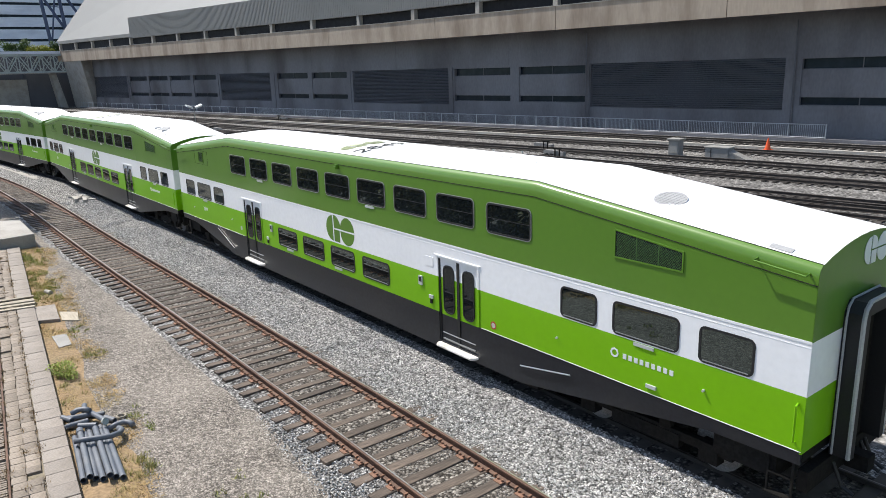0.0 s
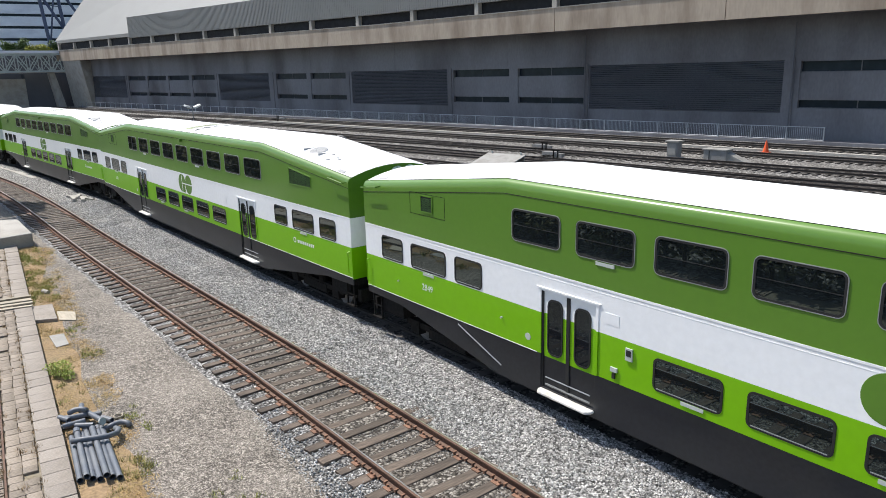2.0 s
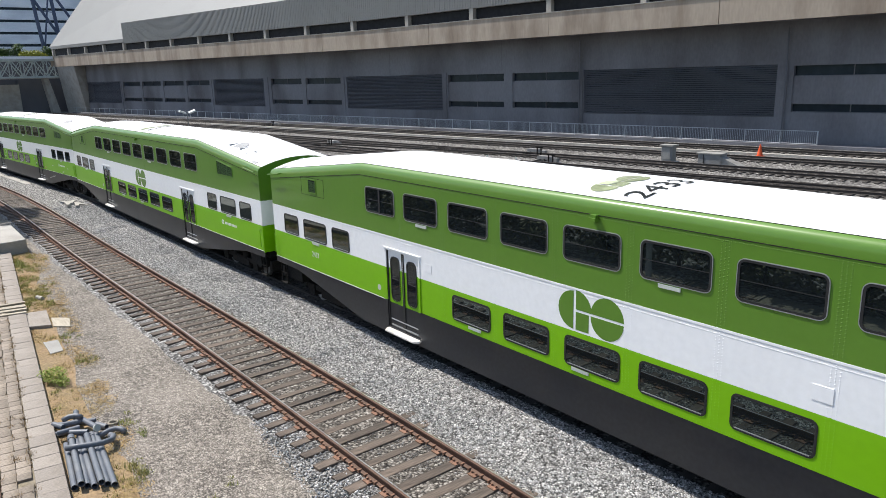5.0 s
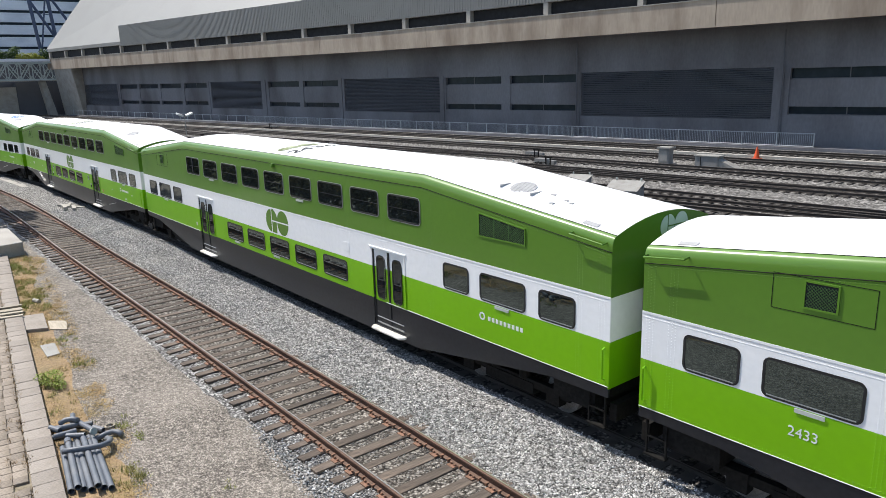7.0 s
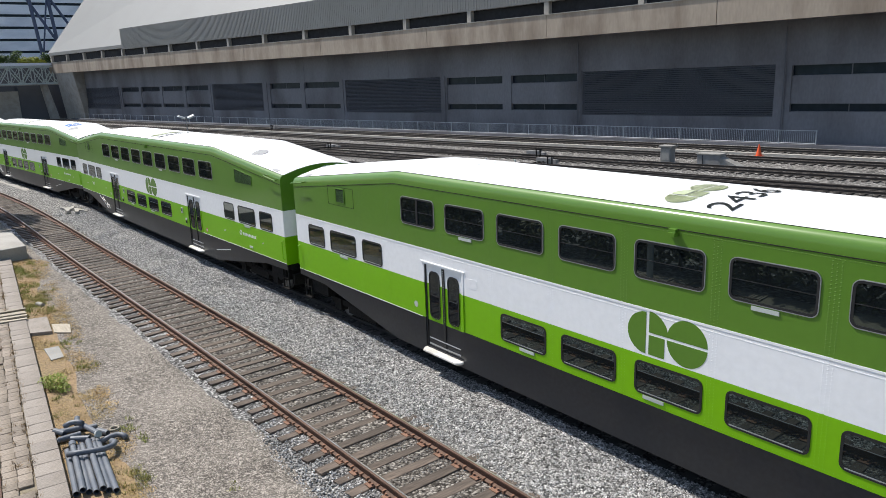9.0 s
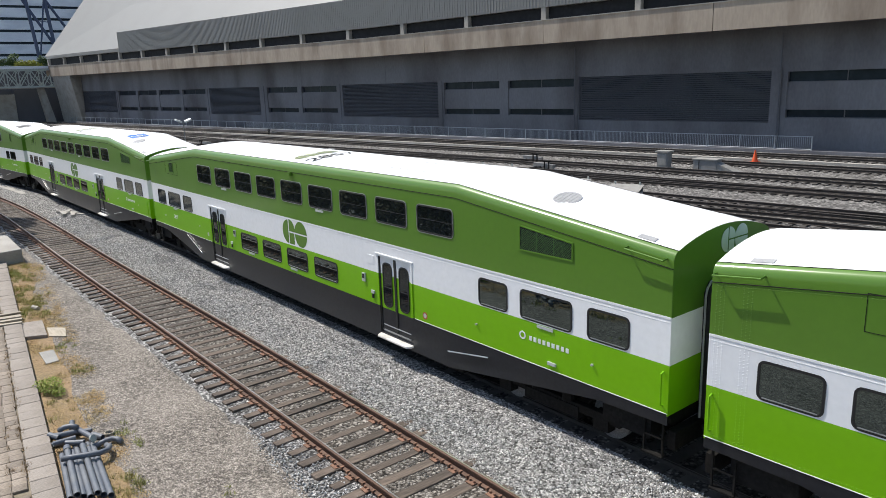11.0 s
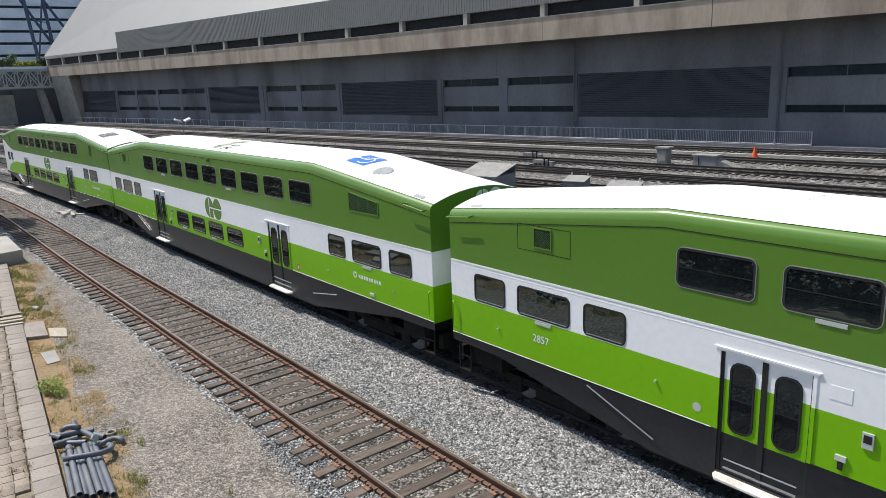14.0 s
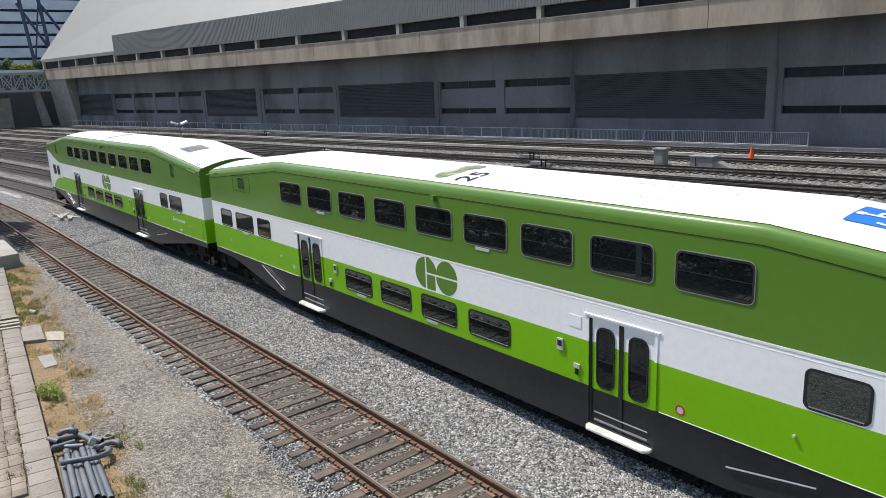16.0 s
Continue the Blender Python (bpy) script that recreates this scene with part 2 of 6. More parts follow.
STEP = material("worn_cream_step", (0.72, 0.70, 0.64), 0.6, spread=0.15, grain=14, stain=2.5, second=(0.36, 0.33, 0.27), amount=0.6)
OLDPAVER = material("dirty_old_brick", (0.30, 0.252, 0.205), 0.9, spread=0.25, grain=22, stain=1.2, second=(0.15, 0.12, 0.08), amount=0.7, bump=0.008, random_tint=0.2)
WEEDLEAF = material("yellow_green_weed_leaves", (0.27, 0.33, 0.055), 0.7, spread=0.35, grain=9)


# ---- mesh building ----
def box(bm, x0, x1, y0, y1, z0, z1, m=None):
    vs = [bm.verts.new((x, y, z)) for x in (x0, x1) for y in (y0, y1) for z in (z0, z1)]
    if m is not None:
        for v in vs:
            v.co = m @ v.co
    a, b, c, d, e, f, g, h = vs
    for q in ((a, b, d, c), (e, g, h, f), (a, e, f, b), (c, d, h, g), (a, c, g, e), (b, f, h, d)):
        bm.faces.new(q)
    return vs


def prism(bm, poly, y0, y1):
    """A plate with its outline in x and z, from y0 to y1."""
    a = [bm.verts.new((x, y0, z)) for x, z in poly]
    b = [bm.verts.new((x, y1, z)) for x, z in poly]
    bm.faces.new(a)
    bm.faces.new(b[::-1])
    for i in range(len(a)):
        j = (i + 1) % len(a)
        bm.faces.new((a[j], a[i], b[i], b[j]))


def slab(bm, poly, z0, z1):
    """A plate with its outline in x and y, from z0 to z1."""
    a = [bm.verts.new((x, y, z0)) for x, y in poly]
    b = [bm.verts.new((x, y, z1)) for x, y in poly]
    bm.faces.new(a[::-1])
    bm.faces.new(b)
    for i in range(len(a)):
        j = (i + 1) % len(a)
        bm.faces.new((a[i], a[j], b[j], b[i]))


def tube(bm, p, q, r, n=8, r2=None):
    p, q = Vector(p), Vector(q)
    t = (q - p).to_track_quat("Z", "Y").to_matrix()
    rings = []
    for at, rad in ((p, r), (q, r if r2 is None else r2)):
        rings.append([bm.verts.new(at + t @ Vector((rad * math.cos(k * 2 * math.pi / n), rad * math.sin(k * 2 * math.pi / n), 0))) for k in range(n)])
    for k in range(n):
        j = (k + 1) % n
        bm.faces.new((rings[0][k], rings[0][j], rings[1][j], rings[1][k]))
    bm.faces.new(rings[0][::-1])
    bm.faces.new(rings[1])


def chain(bm, pts, r, n=8):
    """A bent rod or pipe through the points, as one piece."""
    pts = [Vector(p) for p in pts]
    rings, side = [], None
    for i, p in enumerate(pts):
        t = (pts[min(i + 1, len(pts) - 1)] - pts[max(i - 1, 0)]).normalized()
        if side is None:
            side = t.orthogonal().normalized()
        side = (side - t * side.dot(t)).normalized()
        up = t.cross(side)
        rings.append([bm.verts.new(p + side * (r * math.cos(k * 2 * math.pi / n)) + up * (r * math.sin(k * 2 * math.pi / n))) for k in range(n)])
    for a, b in zip(rings, rings[1:]):
        for k in range(n):
            j = (k + 1) % n
            bm.faces.new((a[k], a[j], b[j], b[k]))
    bm.faces.new(rings[0][::-1])
    bm.faces.new(rings[-1])


def round_rect(w, h, r, n=4):
    out = []
    for cx, cz, a0 in ((w / 2 - r, h / 2 - r, 0), (-w / 2 + r, h / 2 - r, 90), (-w / 2 + r, -h / 2 + r, 180), (w / 2 - r, -h / 2 + r, 270)):
        for k in range(n + 1):
            a = radians(a0 + 90 * k / n)
            out.append((cx + r * math.cos(a), cz + r * math.sin(a)))
    return out


def ring(bm, outer, inner, y0, y1):
    """A frame between two outlines of equal length, from y0 (outside) back to y1."""
    rows = [[bm.verts.new((x, y, z)) for x, z in poly] for poly, y in ((outer, y1), (outer, y0), (inner, y0), (inner, y1))]
    for a, b in zip(rows, rows[1:]):
        for i in range(len(a)):
            j = (i + 1) % len(a)
            bm.faces.new((a[i], a[j], b[j], b[i]))


def finish(bm, name, mat, smooth=False):
    bmesh.ops.recalc_face_normals(bm, faces=bm.faces)
    me = bpy.data.meshes.new(name)
    bm.to_mesh(me)
    bm.free()
    for k in mat if isinstance(mat, (list, tuple)) else [mat]:
        me.materials.append(k)
    if smooth:
        for poly in me.polygons:
            poly.use_smooth = True
    return me


def part(name, bm, mat, parent, label="", smooth=False, at=None):
    me = bm if isinstance(bm, bpy.types.Mesh) else finish(bm, name, mat, smooth)
    ob = new(name, me)
    ob.parent = parent
    if at is not None:
        ob.matrix_basis = at
    if label:
        tagged(ob, label)
    return ob


def pieces(bm, name, mat):
    """The separate pieces of a bmesh, each as a mesh of its own."""
    bmesh.ops.recalc_face_normals(bm, faces=bm.faces)
    bm.verts.ensure_lookup_table()
    seen, out = set(), []
    for v in bm.verts:
        if v in seen:
            continue
        group, stack = [], [v]
        seen.add(v)
        while stack:
            w = stack.pop()
            group.append(w)
            for e in w.link_edges:
                o = e.other_vert(w)
                if o not in seen:
                    seen.add(o)
                    stack.append(o)
        index = {w: i for i, w in enumerate(group)}
        faces = {f for w in group for f in w.link_faces}
        me = bpy.data.meshes.new(name)
        me.from_pydata([tuple(w.co) for w in group], [], [[index[w] for w in f.verts] for f in sorted(faces, key=lambda f: f.index)])
        me.materials.append(mat)
        out.append(me)
    bm.free()
    return out


def parts(name, meshes, mat, parent, label="", at=None):
    for me in meshes if isinstance(meshes, list) else pieces(meshes, name, mat):
        part(name, me, mat, parent, label, at=at)


def thing(name, label, category, group="", kind="", at=None):
    ob = new(name)
    ob.empty_display_size = 0.2
    if at is not None:
        ob.matrix_basis = at
    return tagged(ob, label, category, group, kind)


def single(name, bm, mat, label, category="", group="", kind="", at=None, smooth=False):
    me = bm if isinstance(bm, bpy.types.Mesh) else finish(bm, name, mat, smooth)
    ob = new(name, me)
    if at is not None:
        ob.matrix_basis = at
    return tagged(ob, label, category, group, kind)


def lettering(name, text, size, mat, parent, at, label=""):
    cu = bpy.data.curves.new(name, "FONT")
    cu.body, cu.size, cu.extrude, cu.align_x = text, size, 0.002, "LEFT"
    tmp = bpy.data.objects.new(name, cu)
    scene.collection.objects.link(tmp)
    me = bpy.data.meshes.new_from_object(tmp.evaluated_get(bpy.context.evaluated_depsgraph_get()))
    bpy.data.objects.remove(tmp)
    me.materials.clear()
    me.materials.append(mat)
    return part(name, me, mat, parent, label, at=at)


# ---- the lines of the two nearer tracks ----
GAP, LONG = 4.2691, 25.811
BEND_X = [-110, -75, -50, -32, -20, -10, -2, 5, 13]
BEND_Y = [-3.519, -1.048, 0.538, 0.352, 0.247, 0.081, -0.186, -0.43, -0.139]


def curve_rates(xs, ys):
    """Second derivatives of the smooth curve through the points."""
    n = len(xs)
    a, r = np.zeros((n, n)), np.zeros(n)
    a[0, 0] = a[-1, -1] = 1
    for i in range(1, n - 1):
        h0, h1 = xs[i] - xs[i - 1], xs[i + 1] - xs[i]
        a[i, i - 1:i + 2] = h0, 2 * (h0 + h1), h1
        r[i] = 6 * ((ys[i + 1] - ys[i]) / h1 - (ys[i] - ys[i - 1]) / h0)
    return np.linalg.solve(a, r)


BEND_M = curve_rates(BEND_X, BEND_Y)


def bend(x):
    """The near track's offset and slope at x; straight beyond the stretch in view."""
    c = min(max(x, BEND_X[0]), BEND_X[-1])
    i = min(max(int(np.searchsorted(BEND_X, c)) - 1, 0), len(BEND_X) - 2)
    h = BEND_X[i + 1] - BEND_X[i]
    p, q = (BEND_X[i + 1] - c) / h, (c - BEND_X[i]) / h
    y = p * BEND_Y[i] + q * BEND_Y[i + 1] + ((p ** 3 - p) * BEND_M[i] + (q ** 3 - q) * BEND_M[i + 1]) * h * h / 6
    d = (BEND_Y[i + 1] - BEND_Y[i]) / h + ((3 * q * q - 1) * BEND_M[i + 1] - (3 * p * p - 1) * BEND_M[i]) * h / 6
    return float(y + d * (x - c)), float(d)


def rail_point(x, off):
    y, d = bend(x)
    n = math.hypot(1, d)
    return Vector((x - off * d / n, y + off / n, 0))


STEPS = [(x, rail_point(x, GAP)) for x in np.arange(-260, 220.01, 0.5)]
ARC = np.cumsum([0] + [(b[1] - a[1]).length for a, b in zip(STEPS, STEPS[1:])])
ARC -= np.interp(0.0, [s[0] for s in STEPS], ARC)


def train_point(s):
    x = float(np.interp(s, ARC, [k[0] for k in STEPS]))
    return rail_point(x, GAP)


def run(t):
    """How far the head of the first coach has come at t seconds; the train slows a little."""
    k = t - 8
    return 9.110521e-06 * k ** 4 + -8.484774e-04 * k ** 3 + -2.052492e-02 * k * k + 6.797296 * k + 51.527767


def coach_pose(t, n):
    a, b = train_point(run(t) - n * LONG - 3.2), train_point(run(t) - (n + 1) * LONG + 3.2)
    way = (a - b).normalized()
    mid = (a + b) / 2
    return pose(mid.x, mid.y, 0, 0, 0, math.degrees(math.atan2(way.y, way.x)))


def laid_on_roof(ob, lift):
    """Beds a flat mark on the roof's curve."""
    for v in ob.data.vertices:
        p = ob.matrix_basis @ v.co
        v.co = (p.x, p.y, roof_z(p.x, p.y) + lift)
    ob.matrix_basis = Matrix()
    return ob


# ---- the train ----
HALF = LONG / 2
END = HALF - 0.37
SIDE = 1.49
DOOR = 0.672        # half a doorway
MESHES = {}


def shared(key, make):
    if key not in MESHES:
        MESHES[key] = make()
    return MESHES[key]


def seam(x):
    """The height at which the side ends and the roof's shoulder begins."""
    a = abs(x)
    return 4.26 if a < 7.35 else 4.26 - (a - 7.35) / (END - 7.35) * 0.58


STATIONS = [-END, -10.6, -8.6, -7.75, -7.55, -7.35, -7.15, -4, 0, 4, 7.15, 7.35, 7.55, 7.75, 8.6, 10.6, END]
SHOULDER = [(1.49, 0.0), (1.489, 0.10), (1.48, 0.16), (1.46, 0.21), (1.425, 0.25), (1.37, 0.275)]
CROWN = [(1.37, 0.0), (1.15, 0.295), (0.9, 0.568), (0.6, 0.808), (0.3, 0.952), (0, 1.0)]


def ridge(x):
    """The height of the roof's middle line."""
    a = abs(x)
    return 4.69 if a < 7.6 else 4.69 - (a - 7.6) / (END - 7.6) * 0.50


def roof_z(x, y):
    e = seam(x) + 0.275
    return e + (ridge(x) - e) * (1 - (abs(y) / 1.37) ** 2)


def sweep(section, crown=False):
    bm = bmesh.new()
    rows = [[bm.verts.new((x, y, roof_z(x, y) if crown else seam(x) + z)) for y, z in section] for x in STATIONS]
    for a, b in zip(rows, rows[1:]):
        for i in range(len(section) - 1):
            bm.faces.new((a[i], a[i + 1], b[i + 1], b[i]))
    return bm


def wall_plate(lo, hi, x0, x1, y, thick=0.03):
    """A strip of the side, from lo to hi; hi None follows the roof's shoulder."""
    poly = [(x0, lo), (x1, lo)]
    if hi is None:
        poly += [(x, seam(x)) for x in reversed([x0] + [s for s in STATIONS if x0 < s < x1] + [x1])]
    else:
        poly += [(x1, hi), (x0, hi)]
    bm = bmesh.new()
    s = 1 if y > 0 else -1
    prism(bm, poly, y, y - s * thick)
    return bm


def with_gaps(strips, doors, s, thick=0.03, y=SIDE):
    """Side plates (lo, hi, x0, x1) broken at the doors below 2.57."""
    bm = bmesh.new()
    for lo, hi, x0, x1 in strips:
        cuts = [x0]
        for d in sorted(doors):
            cuts += [d - DOOR, d + DOOR]
        cuts.append(x1)
        for a, b in zip(cuts[::2], cuts[1::2]):
            prism(bm, [(a, lo), (b, lo), (b, hi), (a, hi)], s * y, s * (y - thick))
    return bm


def window_meshes(w, h, r):
    """A thin bright outer trim, a black rubber gasket and a pane set back in it."""
    def frame_mesh():
        bm = bmesh.new()
        ring(bm, round_rect(w + 0.030, h + 0.030, r + 0.015), round_rect(w - 0.045, h - 0.045, max(0.03, r - 0.02)), -0.010, 0.012)
        return finish(bm, "window", BLACK)

    def trim_mesh():
        bm = bmesh.new()
        ring(bm, round_rect(w + 0.050, h + 0.050, r + 0.025), round_rect(w + 0.026, h + 0.026, r + 0.013), -0.013, 0.004)
        return finish(bm, "trim", ALU)

    def pane_mesh():
        bm = bmesh.new()
        prism(bm, round_rect(w - 0.03, h - 0.03, r - 0.01), -0.003, 0.008)
        return finish(bm, "pane", GLASS)

    def sill_mesh():
        bm = bmesh.new()
        box(bm, -w / 2 + r * 0.7, w / 2 - r * 0.7, -0.012, -0.002, -h / 2 + 0.016, -h / 2 + 0.030)
        return finish(bm, "sill_bead", ALU)

    return [shared((k, w, h), make) for k, make in (("frame", frame_mesh), ("trim", trim_mesh), ("pane", pane_mesh), ("bead", sill_mesh))]


def add_window(car, x, z, w, h, side, r=0.09, slider=False, split=False):
    m = pose(x, side * SIDE, z, 0, 0, 0 if side < 0 else 180)
    f, t, p, q = window_meshes(w, h, r)
    win = part("window", f, BLACK, car, at=m)
    part("pane", p, GLASS, win)
    if split:
        def divider_mesh():
            bm = bmesh.new()
            box(bm, -w / 2 + 0.02, w / 2 - 0.02, -0.007, -0.002, -0.006, 0.006)
            return finish(bm, "divider", BLACK)
        part("trim", t, ALU, win)
        part("divider", shared(("divider", w), divider_mesh), BLACK, win)
    else:
        part("sill_bead", q, ALU, win)
    if slider:
        bm = bmesh.new()
        box(bm, -0.03, 0.03, -0.02, 0, -h / 2, h / 2)
        part("mullion", bm, BLACK, win)


def door_pieces():
    """One double door, 1.46 wide, at the origin of its sill line, facing -y, set back in its opening."""
    out = []
    for size in ((-0.82, 0.82, -0.012, 0.0, 2.54, 2.58), (0.73, 0.79, -0.012, 0.0, 2.09, 2.54)):
        bm = bmesh.new()
        box(bm, *size)
        out.append(("door_frame", finish(bm, "door_frame", WHITE), None))
    bm = bmesh.new()
    box(bm, 0.73, 0.79, -0.018, 0.0, 1.26, 2.09)
    out.append(("door_post", finish(bm, "door_post", LIME), None))
    bm = bmesh.new()
    prism(bm, [(-0.84, 2.605), (0.84, 2.605), (0.81, 2.575), (-0.81, 2.575)], -0.024, 0.0)
    out.append(("hood", finish(bm, "hood", WHITE), None))
    for x0, x1, y in ((-0.73, -0.67, 0.02), (-0.045, 0.045, 0.018), (0.70, 0.73, 0.03)):
        bm = bmesh.new()
        box(bm, x0, x1, y, 0.09, 0.58, 2.57)
        out.append(("seal", finish(bm, "seal", BLACK), None))
    for s in (-1, 1):
        lo, hi = (-0.67, -0.045) if s < 0 else (0.045, 0.70)

        def cut(z0, z1):
            b = bmesh.new()
            box(b, lo, hi, 0.035, 0.07, z0, z1)
            return b
        out.append(("door_leaf", finish(cut(2.09, 2.57), "door_leaf", WHITE), [("leaf_middle", finish(cut(1.22, 2.09), "leaf_middle", LIME)), ("leaf_foot", finish(cut(0.58, 1.22), "leaf_foot", SKIRT))]))
        c = (lo + hi) / 2
        bm = bmesh.new()
        prism(bm, [(c + x, 1.84 + z) for x, z in round_rect(0.36, 1.06, 0.13)], 0.026, 0.05)
        glass = finish(bm, "door_pane", DOORGLASS)
        bm = bmesh.new()
        ring(bm, [(c + x, 1.84 + z) for x, z in round_rect(0.42, 1.12, 0.15)], [(c + x, 1.84 + z) for x, z in round_rect(0.36, 1.06, 0.13)], 0.018, 0.04)
        out.append(("door_window", finish(bm, "door_window", BLACK), [("door_pane", glass)]))
    bm = bmesh.new()
    slab(bm, [(-0.73, 0.10), (-0.73, -0.07), (-0.64, -0.17), (0.64, -0.17), (0.73, -0.07), (0.73, 0.10)], 0.495, 0.55)
    bmesh.ops.bevel(bm, geom=list(bm.edges), offset=0.012, segments=1, affect="EDGES")
    out.append(("step", finish(bm, "step", STEP), None))
    bm = bmesh.new()
    tube(bm, (-0.6, 0.02, 0.80), (0.6, 0.02, 0.80), 0.012, 6)
    out.append(("kick_rail", finish(bm, "kick_rail", ALU), None))
    bm = bmesh.new()
    box(bm, -0.60, 0.60, 0.012, 0.03, 0.64, 0.67)
    out.append(("kick_plate", finish(bm, "kick_plate", ALU), None))
    return out


def add_door(car, x, side):
    m = pose(x, side * SIDE, 0, 0, 0, 0 if side < 0 else 180) @ Matrix.Diagonal((DOOR / 0.73, 1, 1, 1))
    for name, me, subs in shared("door", door_pieces):
        ob = part(name, me, WHITE, car, at=m)
        for n2, m2 in subs or ():
            part(n2, m2, WHITE, ob)


def roundel(paint=GREEN):
    """Two discs cut by pale bars: plain shapes, 1.37 wide."""
    bm = bmesh.new()
    r, g = 0.355, 0.022

    def arc(cx, a0, a1, n=14):
        return [(cx + r * math.cos(radians(a0 + (a1 - a0) * k / n)), r * math.sin(radians(a0 + (a1 - a0) * k / n))) for k in range(n + 1)]
    for poly in (
        [(x - g * 2.2, z) for x, z in arc(-0.335, 90, 270)],
        [(x + g * 0.4, z + g) for x, z in arc(-0.335, 0, 90)] + [(-0.335 + g * 0.4, g)],
        [(-0.335 + g * 0.4, -g), (-0.335 + g * 0.4, -r), (-0.335 + r * 0.86, -r), (-0.335 + r * 0.86, -g)],
        [(x, z + g) for x, z in arc(0.365, 0, 180)],
        [(x, z - g) for x, z in arc(0.365, 180, 360)],
    ):
        prism(bm, poly, -0.004, 0.002)
    return finish(bm, "emblem", paint)


def grille_outline(w, h, fall, grow=0.0):
    """The opening's outline; its top falls towards the coach's end."""
    x, z = w / 2 + grow, h / 2 + grow
    return [(-x, -z), (x, -z), (x, z - fall), (-x, z)]


def grille_mesh(w, h, fall):
    bm = bmesh.new()
    ring(bm, grille_outline(w, h, fall, 0.025), grille_outline(w, h, fall), -0.016, 0.005)
    return finish(bm, "grille", GREEN)


def recess_mesh(w, h, fall):
    # A flat near-black plate; its colour stands in for depth in shade.
    bm = bmesh.new()
    prism(bm, grille_outline(w, h, fall), -0.002, 0.004)
    return finish(bm, "recess", DARK)


def grille_bars(w, h, fall):
    """Woven wire, stiffened by two uprights."""
    bm = bmesh.new()

    def top(x):
        return h / 2 - fall * (x + w / 2) / w
    step = 0.045
    n = int((w + h) / step)
    for k in range(n):
        for lean in (-1, 1):
            x0 = -w / 2 - (h if lean > 0 else 0) + k * step
            pts = [(x0 + lean * f * h, -h / 2 + f * h) for f in (j / 12 for j in range(13))]
            pts = [(x, z) for x, z in pts if abs(x) < w / 2 and z < top(x)]
            if len(pts) > 1:
                (xa, za), (xb, zb) = pts[0], pts[-1]
                prism(bm, [(xa - 0.005, za), (xa + 0.005, za), (xb + 0.005, zb), (xb - 0.005, zb)], -0.008, -0.003)
    for x in (-w / 6, w / 6) if w > 0.8 else ():
        prism(bm, [(x - 0.01, -h / 2), (x + 0.01, -h / 2), (x + 0.01, top(x + 0.01)), (x - 0.01, top(x - 0.01))], -0.011, -0.002)
    return finish(bm, "mesh", MESH)


def end_plate(sign, lo, hi):
    """A strip of an end wall; hi None reaches up to the roof's curve."""
    bm = bmesh.new()
    base = [(-SIDE, lo), (SIDE, lo)]
    if hi is None:
        z0 = seam(END)
        half = [(y, z0 + z) for y, z in SHOULDER] + [(y, roof_z(END, y)) for y, z in CROWN[1:]]
        top = half + [(-y, z) for y, z in reversed(half[:-1])]
        poly = base + top
    else:
        poly = base + [(SIDE, hi), (-SIDE, hi)]
    poly = [(y * 0.9975, z - 0.004) for y, z in poly]
    a = [bm.verts.new((sign * (END + 0.004), y, z)) for y, z in poly]
    b = [bm.verts.new((sign * (END - 0.026), y, z)) for y, z in poly]
    bm.faces.new(a)
    bm.faces.new(b[::-1])
    for i in range(len(a)):
        j = (i + 1) % len(a)
        bm.faces.new((a[j], a[i], b[i], b[j]))
    return bm


def wheelset_mesh():
    bm = bmesh.new()
    tube(bm, (0, -0.95, 0), (0, 0.95, 0), 0.09, 10)
    for s in (-1, 1):
        tube(bm, (0, s * 0.70, 0), (0, s * 0.83, 0), 0.42, 28)
        tube(bm, (0, s * 0.83, 0), (0, s * 0.845, 0), 0.36, 28, 0.33)
        tube(bm, (0, s * 0.845, 0), (0, s * 0.90, 0), 0.12, 12)
        for k in range(3):
            a = k * 2.094
            tube(bm, (0.24 * math.cos(a), s * 0.84, 0.24 * math.sin(a)), (0.24 * math.cos(a), s * 0.85, 0.24 * math.sin(a)), 0.04, 8)
    return finish(bm, "wheelset", WHEEL)


def bogie_mesh():
    bm = bmesh.new()
    for s in (-1, 1):
        box(bm, -1.65, 1.65, s * 1.06 - 0.07, s * 1.06 + 0.07, 0.42, 0.58)
        box(bm, -0.7, 0.7, s * 1.06 - 0.09, s * 1.06 + 0.09, 0.28, 0.52)
        for x in (-1.25, 1.25):
            box(bm, x - 0.17, x + 0.17, s * 1.06 - 0.11, s * 1.06 + 0.11, 0.26, 0.60)
        for x in (-0.4, 0.4):
            tube(bm, (x, s * 1.06, 0.55), (x, s * 1.06, 0.98), 0.13, 10)
    box(bm, -0.35, 0.35, -1.0, 1.0, 0.45, 0.75)
    for x in (-1.5, 1.5):
        box(bm, x - 0.06, x + 0.06, -1.05, 1.05, 0.44, 0.54)
    return finish(bm, "bogie", UNDER)


def skirt_low(x):
    return float(np.interp(x, [-END, -11.1, -7.5, 7.0, 11.1, END], [1.07, 1.05, 0.41, 0.41, 1.02, 1.05]))


def band_plate(doors, s):
    bm = with_gaps([(2.09, 2.57, -END, END)], doors, s)
    prism(bm, [(-END, 2.57), (END, 2.57), (END, 2.89), (-END, 2.89)], s * SIDE, s * (SIDE - 0.03))
    return pieces(bm, "window_band", WHITE)


